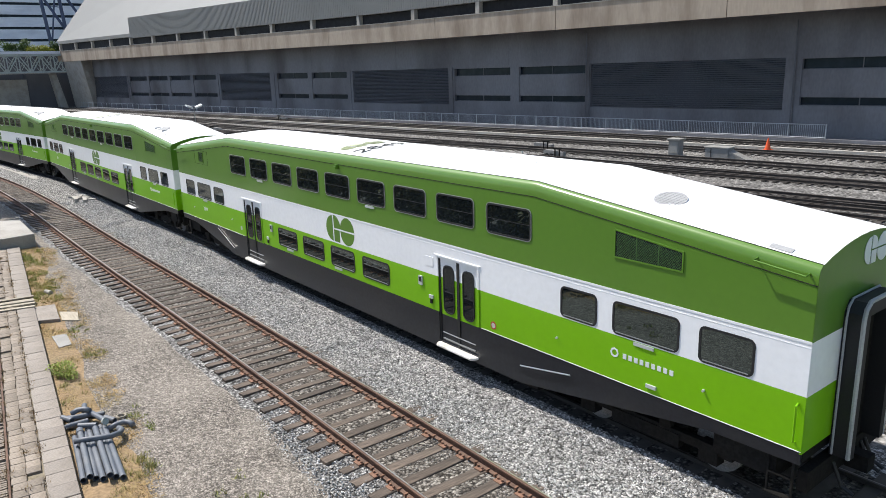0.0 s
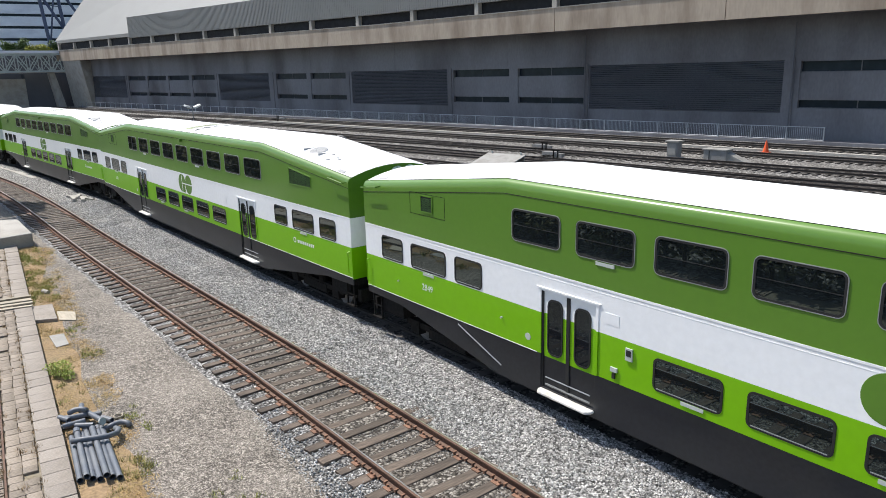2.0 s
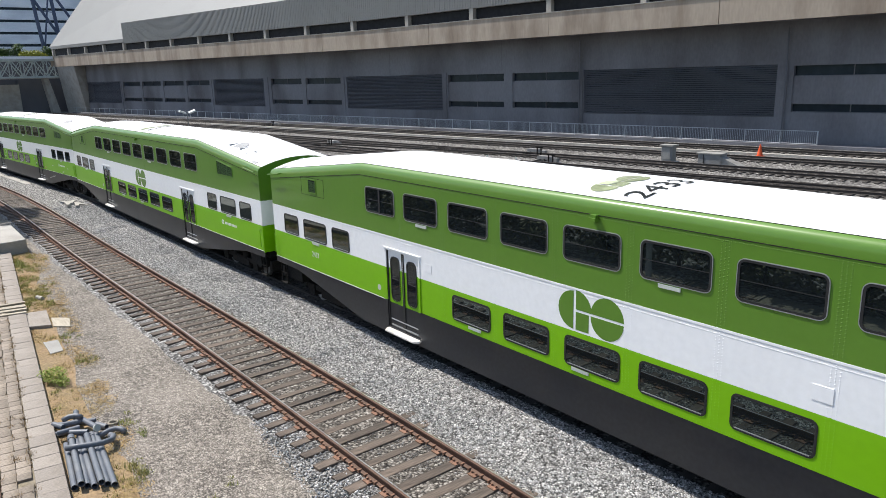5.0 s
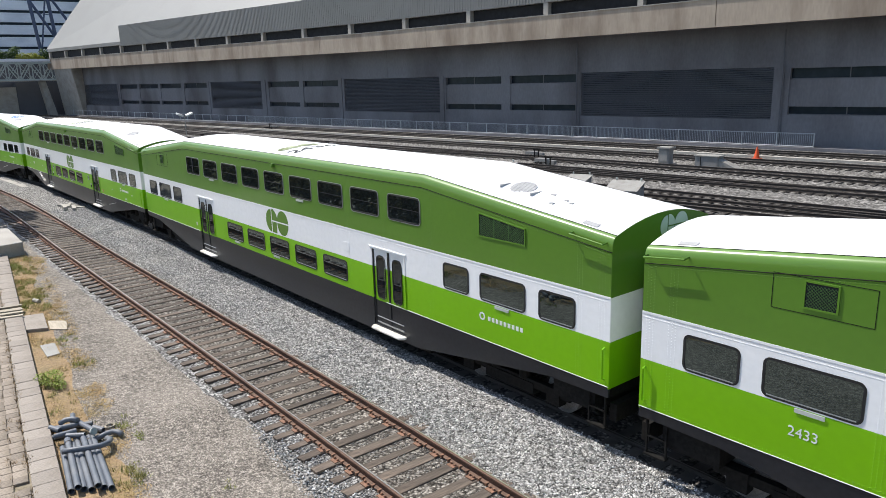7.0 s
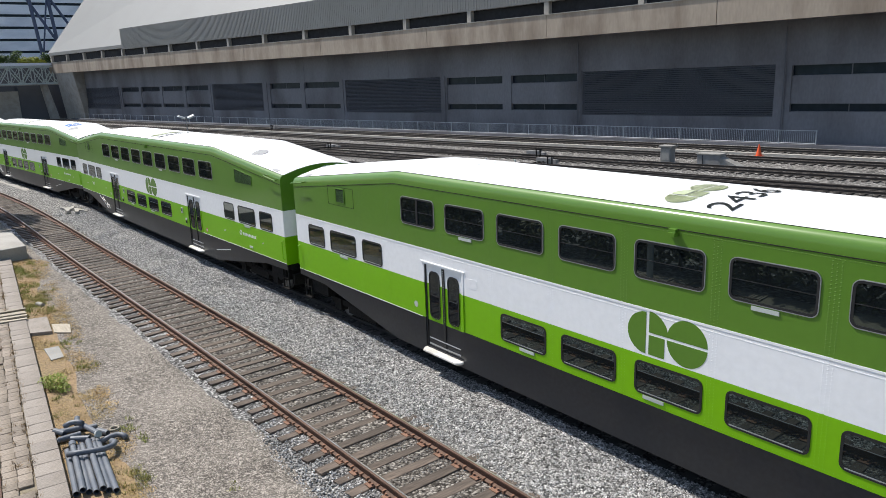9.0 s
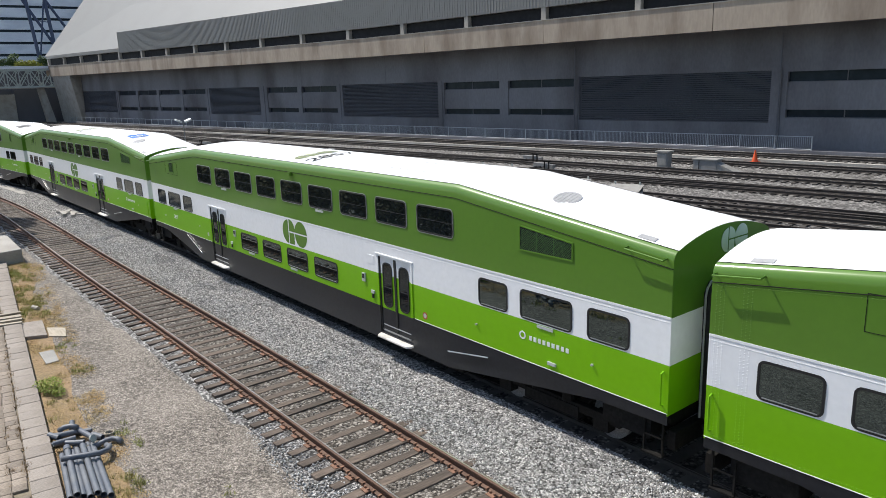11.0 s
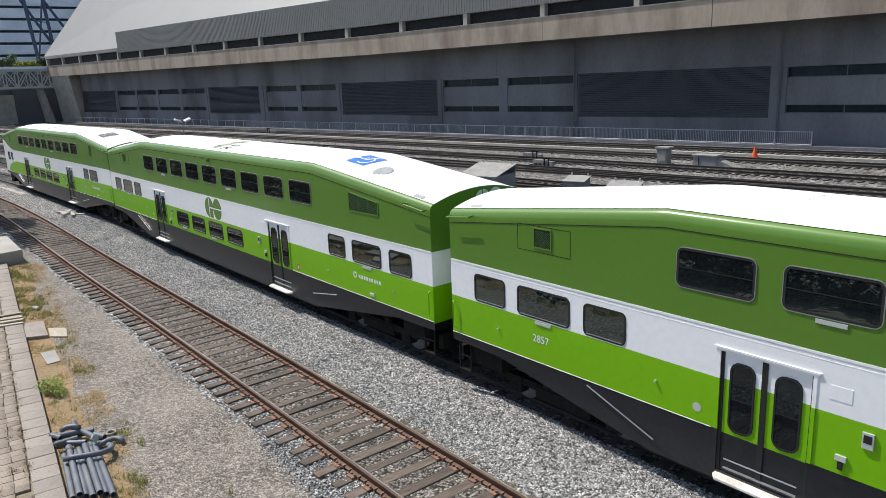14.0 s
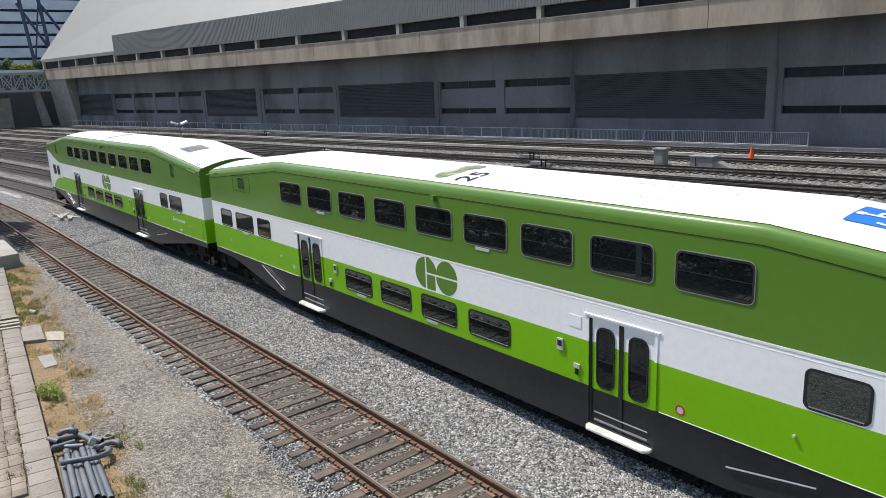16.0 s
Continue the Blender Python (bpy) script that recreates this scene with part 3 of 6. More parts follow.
def rivets(xs):
    """Double columns and rows of rivet heads on an older coach's side."""
    verts, faces = [], []
    spots = []
    for x in xs:
        for dx in (-0.06, 0.0, 0.06):
            for k in range(58):
                z = 1.32 + k * 0.053 + (0.026 if dx == 0 else 0)
                if z < seam(x) - 0.03:
                    spots.append((x + dx, z))
    for k in range(420):
        x = -END + 0.1 + k * 0.06
        if x < END - 0.05:
            spots.append((x, seam(x) - 0.05))
            spots.append((x, 1.31))
    for x, z in spots:
        b = len(verts)
        verts += [(x - 0.009, 0, z - 0.009), (x + 0.009, 0, z - 0.009), (x + 0.009, 0, z + 0.009), (x - 0.009, 0, z + 0.009), (x, -0.006, z)]
        faces += [(b, b + 1, b + 4), (b + 1, b + 2, b + 4), (b + 2, b + 3, b + 4), (b + 3, b, b + 4)]
    return verts, faces


def rivet_mesh(xs):
    verts, faces = rivets(xs)
    me = bpy.data.meshes.new("rivets")
    me.from_pydata(verts, [], faces)
    for m in (GREEN, WHITE, LIME):
        me.materials.append(m)
    for poly in me.polygons:
        z = verts[poly.vertices[2]][2]
        poly.material_index = 0 if z > 2.89 else 1 if z > 2.09 else 2
    return me


UPPER = [19.98 - 1.639 * k for k in range(9)]          # left edges, from the coupler at the head
LOWER = [16.63 - 1.632 * k for k in range(5)]
LEFT_END = [(24.68, 0.88), (23.44, 1.30), (21.80, 0.88)]
RIGHT_END = [(4.86, 0.82), (3.67, 1.28), (2.02, 0.87)]


def coach(n, label, old=False, cab=False, number="", roof_number="", access=False):
    car = thing("rail_coach", label, "train coach", "coaches of the train")
    bm = sweep(CROWN + [(-y, z) for y, z in reversed(CROWN[:-1])], True)
    part("roof", shared("roof", lambda: finish(bm, "roof", ROOF, True)), ROOF, car, "bright white curved roof")
    doors = [HALF - u for u in ((18.53, 7.01) if old else (18.53, 7.88))]
    for s in (-1, 1):
        part("roof_shoulder", shared(("shoulder", s), lambda: finish(sweep([(s * y, z) for y, z in SHOULDER]), "roof_shoulder", GREEN, True)), GREEN, car)
        part("upper_panel", shared(("upper", s), lambda: finish(wall_plate(2.89, None, -END, END, s * SIDE), "upper_panel", GREEN)), GREEN, car, "dark green side panel")
        parts("window_band", shared(("band", s, old), lambda: band_plate(doors, s)), WHITE, car, "white middle band")
        parts("lower_panel", shared(("lower", s, old), lambda: pieces(with_gaps([(1.26, 2.09, -END, END)], doors, s), "lower_panel", LIME)), LIME, car, "lime green lower panel")

        def skirt_mesh():
            b = bmesh.new()
            edge = [-END] + [c for d in sorted(doors) for c in (d - DOOR, d + DOOR)] + [END]
            for a, c in zip(edge[::2], edge[1::2]):
                low = [(x, skirt_low(x)) for x in [a] + [k for k in (-11.1, -7.5, 7.0, 11.1) if a < k < c] + [c]]
                prism(b, low + [(c, 1.26), (a, 1.26)], s * (SIDE - 0.004), s * (SIDE - 0.04))
            for d in doors:
                box(b, d - DOOR, d + DOOR, *sorted((s * (SIDE - 0.004), s * (SIDE - 0.04))), 0.41, 0.58)
            return pieces(b, "skirt", SKIRT)
        parts("skirt", shared(("skirt", s, old), skirt_mesh), SKIRT, car, "charcoal lower skirt")

        def belt_mesh():
            b = bmesh.new()
            box(b, -END, END, s * SIDE, s * (SIDE + 0.007), 2.865, 2.90)
            box(b, -END, END, s * SIDE, s * (SIDE + 0.003), 2.80, 2.81)
            return pieces(b, "belt_rail", WHITE)
        parts("belt_rail", shared(("belt", s), belt_mesh), WHITE, car)

        def sill_mesh():
            b = bmesh.new()
            box(b, 5.8, END, s * SIDE, s * (SIDE + 0.008), 1.252, 1.262)
            box(b, -END, -6.4, s * SIDE, s * (SIDE + 0.008), 1.252, 1.262)
            return pieces(b, "sill_strip", WHITE)
        parts("sill_strip", shared(("sill", s), sill_mesh), WHITE, car)

        def seam_mesh():
            b = bmesh.new()
            pts = [(x, s * (SIDE + 0.001), seam(x)) for x in STATIONS]
            for p, q in zip(pts, pts[1:]):
                tube(b, p, q, 0.007, 4)
            return finish(b, "seam", UNDER)
        part("seam", shared(("seam", s), seam_mesh), UNDER, car)
        def gutter_mesh():
            b = bmesh.new()
            chain(b, [(x, s * 1.376, seam(x) + 0.276) for x in STATIONS], 0.006, 4)
            return finish(b, "gutter", UNDER)
        part("gutter", shared(("gutter", s), gutter_mesh), UNDER, car)

        def access_mesh():
            b = bmesh.new()
            box(b, HALF - 9.0, HALF - 8.72, s * SIDE, s * (SIDE + 0.008), 2.28, 2.50)
            box(b, HALF - 17.64, HALF - 17.36, s * SIDE, s * (SIDE + 0.005), 2.29, 2.49)
            return pieces(b, "access_panel", WHITE)
        parts("access_panel", shared(("apanel", s), access_mesh), WHITE, car)

        def sticker_mesh():
            b = bmesh.new()
            tube(b, (HALF - 19.55, s * SIDE, 1.50), (HALF - 19.55, s * (SIDE + 0.004), 1.50), 0.075, 16)
            return finish(b, "sticker", PLATE)
        part("sticker", shared(("sticker", s), sticker_mesh), PLATE, car, "round pale sticker by the door")

        def ban_mesh():
            b = bmesh.new()
            o, i = [(HALF - 6.72 + 0.085 * math.cos(k * 0.3927), 1.42 + 0.085 * math.sin(k * 0.3927)) for k in range(16)], [(HALF - 6.72 + 0.06 * math.cos(k * 0.3927), 1.42 + 0.06 * math.sin(k * 0.3927)) for k in range(16)]
            ring(b, o, i, s * (SIDE + 0.005), s * (SIDE - 0.002))
            return finish(b, "warning_ring", RED)
        if not old:
            part("warning_ring", shared(("ban", s), ban_mesh), RED, car, "round red warning sign")

            def disc_mesh():
                b = bmesh.new()
                tube(b, (HALF - 6.72, s * SIDE, 1.42), (HALF - 6.72, s * (SIDE + 0.003), 1.42), 0.065, 16)
                return finish(b, "warning_disc", PLATE)
            part("warning_disc", shared(("bandisc", s), disc_mesh), PLATE, car)
        for u in UPPER:
            add_window(car, HALF - u + 0.61, 3.69, 1.22, 0.59, s, split=True, slider=(old and u == UPPER[0]))
        for u in LOWER[:5 if old else 4]:
            add_window(car, HALF - u + 0.61, 1.70, 1.22, 0.545, s)
        for u, w in (LEFT_END if not cab else [(24.3, 0.7), (23.3, 0.6)]) + (RIGHT_END if not cab else [(4.95, 0.82), (3.85, 1.30)]):
            add_window(car, HALF - u + w / 2, 2.41, w, 0.56, s)
        for x in doors:
            add_door(car, x, s)
        turn = 0 if s < 0 else 180
        part("emblem", shared("emblem", roundel), GREEN, car, "dark green emblem of cut discs", at=pose(HALF - 12.80, s * SIDE, 2.485, 0, 0, turn))
        for u, w, h, fall in (((3.03, 1.27, 0.44, 0.15 if s < 0 else 0.0), (22.78, 0.40, 0.34, 0.0)) if not cab else ((3.2, 0.26, 0.5, 0.0), (22.9, 0.25, 0.45, 0.0))):
            g = part("grille", shared(("grille", w, fall), lambda: grille_mesh(w, h, fall)), GREEN, car, at=pose(HALF - u, s * SIDE, 3.70, 0, 0, turn))
            part("recess", shared(("recess", w, fall), lambda: recess_mesh(w, h, fall)), DARK, g)
            part("mesh", shared(("bars", w, fall), lambda: grille_bars(w, h, fall)), MESH, g)
        if not cab:
            def hatch_mesh():
                b = bmesh.new()
                ring(b, [(-0.65, -0.25), (0.65, -0.25), (0.65, 0.25), (-0.65, 0.25)], [(-0.643, -0.243), (0.643, -0.243), (0.643, 0.243), (-0.643, 0.243)], -0.004, 0.004)
                return finish(b, "hatch", UNDER)
            part("hatch", shared("hatch", hatch_mesh), UNDER, car, at=pose(HALF - 22.77, s * SIDE, 3.68, 0, 0, turn))
        # grab rails high at both ends, standing off the side
        for x0, x1 in ((-END + 0.05, -END + 0.75), (END - 0.85, END - 0.12)):
            def grab_mesh():
                b = bmesh.new()
                chain(b, [(x0, s * 1.47, seam(x0) + 0.14), (x0, s * 1.60, seam(x0) + 0.12), (x1, s * 1.60, seam(x1) + 0.12), (x1, s * 1.47, seam(x1) + 0.14)], 0.016, 6)
                return finish(b, "grab_rail", GREEN)
            part("grab_rail", shared(("grab", s, x0), grab_mesh), GREEN, car)
        # ladder rung rail low at the corner
        def handle_mesh():
            b = bmesh.new()
            for x in (-END + 0.09, END - 0.10):
                chain(b, [(x, s * SIDE, 1.38), (x, s * 1.55, 1.40), (x, s * 1.55, 1.95), (x, s * SIDE, 1.97)], 0.016, 6)
            return pieces(b, "handle", LIME)
        parts("handle", shared(("handle", s), handle_mesh), LIME, car)

        def plates_mesh():
            b = bmesh.new()
            for u, z in ((11.25, 3.32), (17.7, 3.32), (3.03, 2.05), (22.78, 2.05), (13.0, 1.37), (15.9, 1.37)):
                box(b, HALF - u - 0.20, HALF - u + 0.20, s * SIDE, s * (SIDE + 0.016), z - 0.03, z + 0.03)
            return pieces(b, "label_plate", PLATE)
        parts("label_plate", shared(("plates", s), plates_mesh), PLATE, car, "small pale label plates")

        def fitting_mesh():
            b = bmesh.new()
            for u, z in ((4.95, 1.66), (1.9, 1.66), (24.0, 1.66), (20.3, 1.70)):
                tube(b, (HALF - u, s * SIDE, z), (HALF - u, s * (SIDE + 0.04), z), 0.022, 8)
            box(b, HALF - 9.27, HALF - 9.13, s * SIDE, s * (SIDE + 0.03), 1.76, 1.98)
            box(b, HALF - 8.88, HALF - 8.74, s * SIDE, s * (SIDE + 0.03), 1.52, 1.60)
            box(b, HALF - 17.195, HALF - 17.055, s * SIDE, s * (SIDE + 0.03), 1.76, 1.98)
            box(b, HALF - 17.50, HALF - 17.36, s * SIDE, s * (SIDE + 0.03), 1.46, 1.54)
            box(b, HALF - 2.95, HALF - 2.75, s * SIDE, s * (SIDE + 0.03), 1.36, 1.42)
            return pieces(b, "fitting", PLATE)
        if not old:
            parts("fitting", shared(("fitting", s), fitting_mesh), PLATE, car, "small pale door controls")

            def screen_mesh():
                b = bmesh.new()
                for u in (9.2, 17.125):
                    box(b, HALF - u - 0.05, HALF - u + 0.05, s * SIDE, s * (SIDE + 0.034), 1.84, 1.95)
                for u, z in ((8.81, 1.40), (17.43, 1.34)):
                    box(b, HALF - u - 0.03, HALF - u + 0.03, s * SIDE, s * (SIDE + 0.034), z, z + 0.1)
                return pieces(b, "control_screen", BLACK)
            parts("control_screen", shared(("screen", s), screen_mesh), BLACK, car)

            def rod_mesh():
                b = bmesh.new()
                tube(b, (HALF - 5.9, s * 1.52, 0.80), (HALF - 4.6, s * 1.52, 1.02), 0.014, 6)
                tube(b, (HALF - 20.3, s * 1.52, 0.66), (HALF - 21.7, s * 1.52, 1.18), 0.013, 6)
                return pieces(b, "brake_rod", STEEL)
            parts("brake_rod", shared(("rod", s), rod_mesh), STEEL, car)
        else:
            xs = [HALF - u for u in (0.55, 1.05, 5.3)] + [HALF - (u + 0.22) for u in UPPER[1:]] + [HALF - 20.6, HALF - 21.9, HALF - 24.9, HALF - 25.3]
            part("rivets", shared("rivets", lambda: rivet_mesh(xs)), GREEN, car, at=pose(0, s * SIDE, 0, 0, 0, turn))

        def marker_mesh():
            b = bmesh.new()
            box(b, HALF - 12.80, HALF - 12.66, s * SIDE, s * (SIDE + 0.11), 4.16, 4.22)
            box(b, HALF - 12.79, HALF - 12.67, s * SIDE, s * (SIDE + 0.08), 4.22, 4.27)
            return finish(b, "marker_box", GREEN)
        part("marker_box", shared(("marker", s), marker_mesh), GREEN, car)
        # a line of lettering that cannot be drawn: plain bars and a ring
        def word_mesh():
            b = bmesh.new()
            ring(b, [(-0.66 + 0.09 * math.cos(a * 0.785), 0.02 + 0.09 * math.sin(a * 0.785)) for a in range(8)], [(-0.66 + 0.055 * math.cos(a * 0.785), 0.02 + 0.055 * math.sin(a * 0.785)) for a in range(8)], -0.004, 0.001)
            for k in range(9):
                box(b, -0.48 + k * 0.115, -0.48 + k * 0.115 + 0.072, -0.004, 0.001, -0.04, 0.05)
            return pieces(b, "wordmark", LETTER)
        parts("wordmark", shared("word", word_mesh), LETTER, car, "white bars of lettering", at=pose(HALF - 2.96, s * (SIDE + 0.001), 1.75, 0, 0, turn))
        if number:
            lettering("number", number, 0.21, LETTER, car, pose(HALF - 23.05, -(SIDE + 0.003), 1.66, 90, 0, 0) if s < 0 else pose(HALF - 22.5, SIDE + 0.003, 1.66, 90, 0, 180), "white coach number")
    # roof marks
    mark = part("roof_emblem", roundel(FADED), FADED, car, "faded green emblem of cut discs", at=pose(HALF - 13.05, -0.45, 0) @ Matrix(((0, 0, -1, 0), (1, 0, 0, 0), (0, -1, 0, 0), (0, 0, 0, 1))) @ Matrix.Diagonal((0.95, 1, 0.72, 1)))
    laid_on_roof(mark, 0.012)
    if roof_number:
        mark = lettering("roof_number", roof_number, 0.66, LETTERDARK, car, pose(HALF - 12.0, -1.22, 0, 0, 0, 90) @ Matrix.Diagonal((1.18, 1, 1, 1)), "dark coach number on the roof")
        laid_on_roof(mark, 0.012)
    if old:
        for dx, y0, y1, w in ((-0.42, -1.0, -0.5, 0.014), (0.42, -1.0, -0.5, 0.014), (0.75, -0.72, -0.66, 0.05), (1.15, -0.80, -0.75, 0.04), (1.32, -0.86, -0.80, 0.04), (1.0, -1.06, -0.98, 0.05)):
            bm = bmesh.new()
            x = HALF - 3.15 + dx
            box(bm, x - w, x + w, y0, y1, roof_z(x, y0) - 0.02, roof_z(x, (y0 + y1) / 2) + 0.012)
            part("roof_fitting", bm, PALEVENT, car, "small grey roof fitting")
    for k in range(5):
        for y in (-0.90, -0.06):
            bm = bmesh.new()
            x = HALF - 8.55 + 0.3 * k
            box(bm, x - 0.07, x + 0.07, y - 0.008, y + 0.008, roof_z(x, y) - 0.01, roof_z(x, y) + 0.004)
            part("roof_dash", bm, PALEVENT, car)
    def vent_mesh():
        b = bmesh.new()
        tube(b, (0, 0, -0.02), (0, 0, 0.008), 0.27, 28)
        for k in range(9):
            y = -0.2 + 0.05 * k
            x = math.sqrt(0.25 ** 2 - y * y)
            box(b, -x, x, y - 0.008, y + 0.008, 0.008, 0.014)
        return finish(b, "roof_vent", PALEVENT)
    x = HALF - 3.15
    if cab:
        b = bmesh.new()
        box(b, -0.48, 0.48, -0.42, 0.42, 0, 0.01)
        laid_on_roof(part("roof_panel", b, PALEVENT, car, "dull grey roof panel", at=pose(HALF - 3.3, -0.45, 0)), 0.022)
    else:
        part("roof_vent", shared("roof_vent", vent_mesh), PALEVENT, car, "round grey roof vent", at=pose(x, -0.75, roof_z(x, 0.75) + 0.004, 14, 7, 0))
    for u in (7.0, 19.0):
        def hatch_outline():
            b = bmesh.new()
            box(b, -0.35, 0.35, -0.3, 0.3, -0.05, 0.004)
            return finish(b, "roof_hatch", ROOF)
        part("roof_hatch", shared("roof_hatch", hatch_outline), ROOF, car, at=pose(HALF - u, 0, 4.688))
    if access:
        b = bmesh.new()
        rows = [[b.verts.new((-0.42 + 0.14 * k, y, 0)) for y in (-0.40, -0.20, 0.0, 0.20, 0.40)] for k in range(7)]
        for p, q in zip(rows, rows[1:]):
            for i in range(4):
                b.faces.new((p[i], q[i], q[i + 1], p[i + 1]))
        x = HALF - 4.45
        sign = laid_on_roof(part("access_sign", b, SIGNBLUE, car, "blue wheelchair sign on the roof", at=pose(x, -0.36, 0)), 0.010)
        b = bmesh.new()
        m = pose(x, -0.36, 0) @ Matrix.Diagonal((-1.15, 1.15, 1, 1))

        def stroke(pts, w):
            """A flat painted line through the points."""
            for p, q in zip(pts, pts[1:]):
                p, q = Vector((*p, 0)), Vector((*q, 0))
                d = (q - p).normalized()
                n2 = Vector((-d.y, d.x, 0)) * w
                e = d * w * 0.5
                b.faces.new([b.verts.new(m @ v) for v in (p - e - n2, q + e - n2, q + e + n2, p - e + n2)])
        stroke([(-0.06 + 0.21 * math.cos(0.9 + k * 0.3), -0.06 + 0.21 * math.sin(0.9 + k * 0.3)) for k in range(15)], 0.026)
        stroke([(0.24, -0.02), (0.08, -0.02), (-0.06, 0.0), (-0.06, 0.20), (-0.22, 0.27)], 0.03)
        stroke([(0.10, -0.02), (0.10, 0.14)], 0.026)
        stroke([(0.29, -0.06), (0.29, 0.02)], 0.045)
        symbol = part("symbol", finish(b, "symbol", LETTER), LETTER, sign)
        laid_on_roof(symbol, 0.016)
    # end walls, gangway diaphragms, couplers
    for sg in (-1, 1):
        part("end_wall", shared(("end", sg), lambda: finish(end_plate(sg, 2.89, None), "end_wall", GREEN)), GREEN, car)
        part("end_band", shared(("endb", sg), lambda: finish(end_plate(sg, 2.09, 2.89), "end_band", WHITE)), WHITE, car)
        part("end_foot", shared(("endf", sg), lambda: finish(end_plate(sg, 1.22, 2.09), "end_foot", LIME)), LIME, car)
        if sg > 0:
            part("end_emblem", shared("end_emblem", lambda: roundel(LETTER)), LETTER, car, "pale emblem of cut discs", at=pose(END + 0.012, 0.28, 3.90, 0, 0, 90) @ Matrix.Diagonal((0.58, 1, 0.58, 1)))
        if cab and sg < 0:
            continue

        def gangway_mesh():
            b = bmesh.new()
            arch = [(-0.58, 0.9), (-0.58, 3.12), (-0.46, 3.28), (0.46, 3.28), (0.58, 3.12), (0.58, 0.9), (0.44, 0.9), (0.44, 3.10), (-0.44, 3.10), (-0.44, 0.9)]
            rows = [[b.verts.new((x, y, z)) for y, z in arch] for x in (sg * END, sg * (END + 0.30))]
            b.faces.new(rows[0])
            b.faces.new(rows[1][::-1])
            for i in range(len(arch)):
                j = (i + 1) % len(arch)
                b.faces.new((rows[0][j], rows[0][i], rows[1][i], rows[1][j]))
            return finish(b, "gangway", BLACK)
        g = part("gangway", shared(("gang", sg), gangway_mesh), BLACK, car, "black rubber gangway arch")

        def plain_box(name, *size):
            b = bmesh.new()
            box(b, *size)
            return finish(b, name, UNDER)
        part("gangway_door", shared(("gdoor", sg), lambda: plain_box("gangway_door", *sorted((sg * END, sg * (END + 0.03))), -0.44, 0.44, 0.9, 3.1)), UNDER, g)
        part("coupler", shared(("coupler", sg), lambda: plain_box("coupler", *sorted((sg * (END + 0.06), sg * (HALF + 0.02))), -0.12, 0.12, 0.55, 0.80)), UNDER, car)
        part("buffer_beam", shared(("beam", sg), lambda: plain_box("buffer_beam", *sorted((sg * (END - 0.1), sg * (END + 0.05))), -1.3, 1.3, 0.55, 0.88)), UNDER, car)
        for y in (-0.5, 0.45, 0.6):
            def hose_mesh():
                b = bmesh.new()
                chain(b, [(sg * (END + 0.05), y, 0.75), (sg * (END + 0.2), y, 0.42), (sg * HALF, y, 0.34)], 0.03, 6)
                return finish(b, "brake_hose", BLACK)
            part("brake_hose", shared(("hose", sg, y), hose_mesh), BLACK, car)

        def arch_trim(x, w):
            b = bmesh.new()
            chain(b, [(x, -0.60, 0.92), (x, -0.60, 3.05), (x, -0.56, 3.20), (x, -0.44, 3.30), (x, 0.44, 3.30), (x, 0.56, 3.20), (x, 0.60, 3.05), (x, 0.60, 0.92)], w, 6)
            return finish(b, "gangway_trim", PALEVENT)
        for k, w in ((0.05, 0.018), (0.28, 0.034)):
            part("gangway_trim", shared(("gangtrim", sg, k), lambda: arch_trim(sg * (END + k), w)), PALEVENT, g, "worn grey metal edge")

        def ladder_mark():
            b = bmesh.new()
            for s in (-1, 1):
                x = sg * (END - 0.62)
                for v in box(b, x - 0.16, x + 0.16, s * 1.28 - 0.05, s * 1.28 + 0.05, -0.03, 0.010):
                    v.co.z += roof_z(v.co.x, v.co.y)
            return pieces(b, "roof_plate", PALEVENT)
        parts("roof_plate", shared(("rplate", sg), ladder_mark), PALEVENT, car, "small grey roof plate")

        def step_mesh():
            b = bmesh.new()
            for s in (-1, 1):
                for dx in (0.0, 0.36):
                    box(b, sg * (END - 0.12 - dx) - 0.015, sg * (END - 0.12 - dx) + 0.015, s * 1.40 - 0.02, s * 1.40 + 0.02, 0.42, 1.1)
                box(b, *sorted((sg * (END - 0.5), sg * (END - 0.1))), s * 1.40 - 0.06, s * 1.40 + 0.06, 0.40, 0.43)
                box(b, *sorted((sg * (END - 0.5), sg * (END - 0.1))), s * 1.40 - 0.02, s * 1.40 + 0.02, 0.72, 0.75)
            return pieces(b, "corner_step", UNDER)
        parts("corner_step", shared(("cstep", sg), step_mesh), UNDER, car)
    # underframe and running gear
    def floor_mesh():
        b = bmesh.new()
        box(b, -END + 0.05, END - 0.05, -1.3, 1.3, 1.0, 1.24)
        box(b, -7.4, 7.4, -1.42, 1.42, 0.36, 1.0)
        box(b, -8.6, -7.4, -1.2, 1.2, 0.5, 1.0)
        box(b, 7.4, 8.0, -1.2, 1.2, 0.5, 1.0)
        for x in (-11.6, 11.7):
            box(b, x - 0.55, x + 0.45, -1.36, 1.36, 0.62, 1.04)
        return finish(b, "underframe", UNDER)
    part("underframe", shared("floor", floor_mesh), UNDER, car)
    sets = []
    for xb in (-(HALF - 3.2), HALF - 3.2):
        part("bogie", shared("bogie", bogie_mesh), UNDER, car, "grimy black bogie", at=pose(xb, 0, 0))
        for dx in (-1.25, 1.25):
            sets.append((part("wheelset", shared("wheelset", wheelset_mesh), WHEEL, car, "worn steel wheels on an axle", at=pose(xb + dx, 0, 0.42)), xb + dx))
    if cab:
        cab_nose(car)
    return car, sets


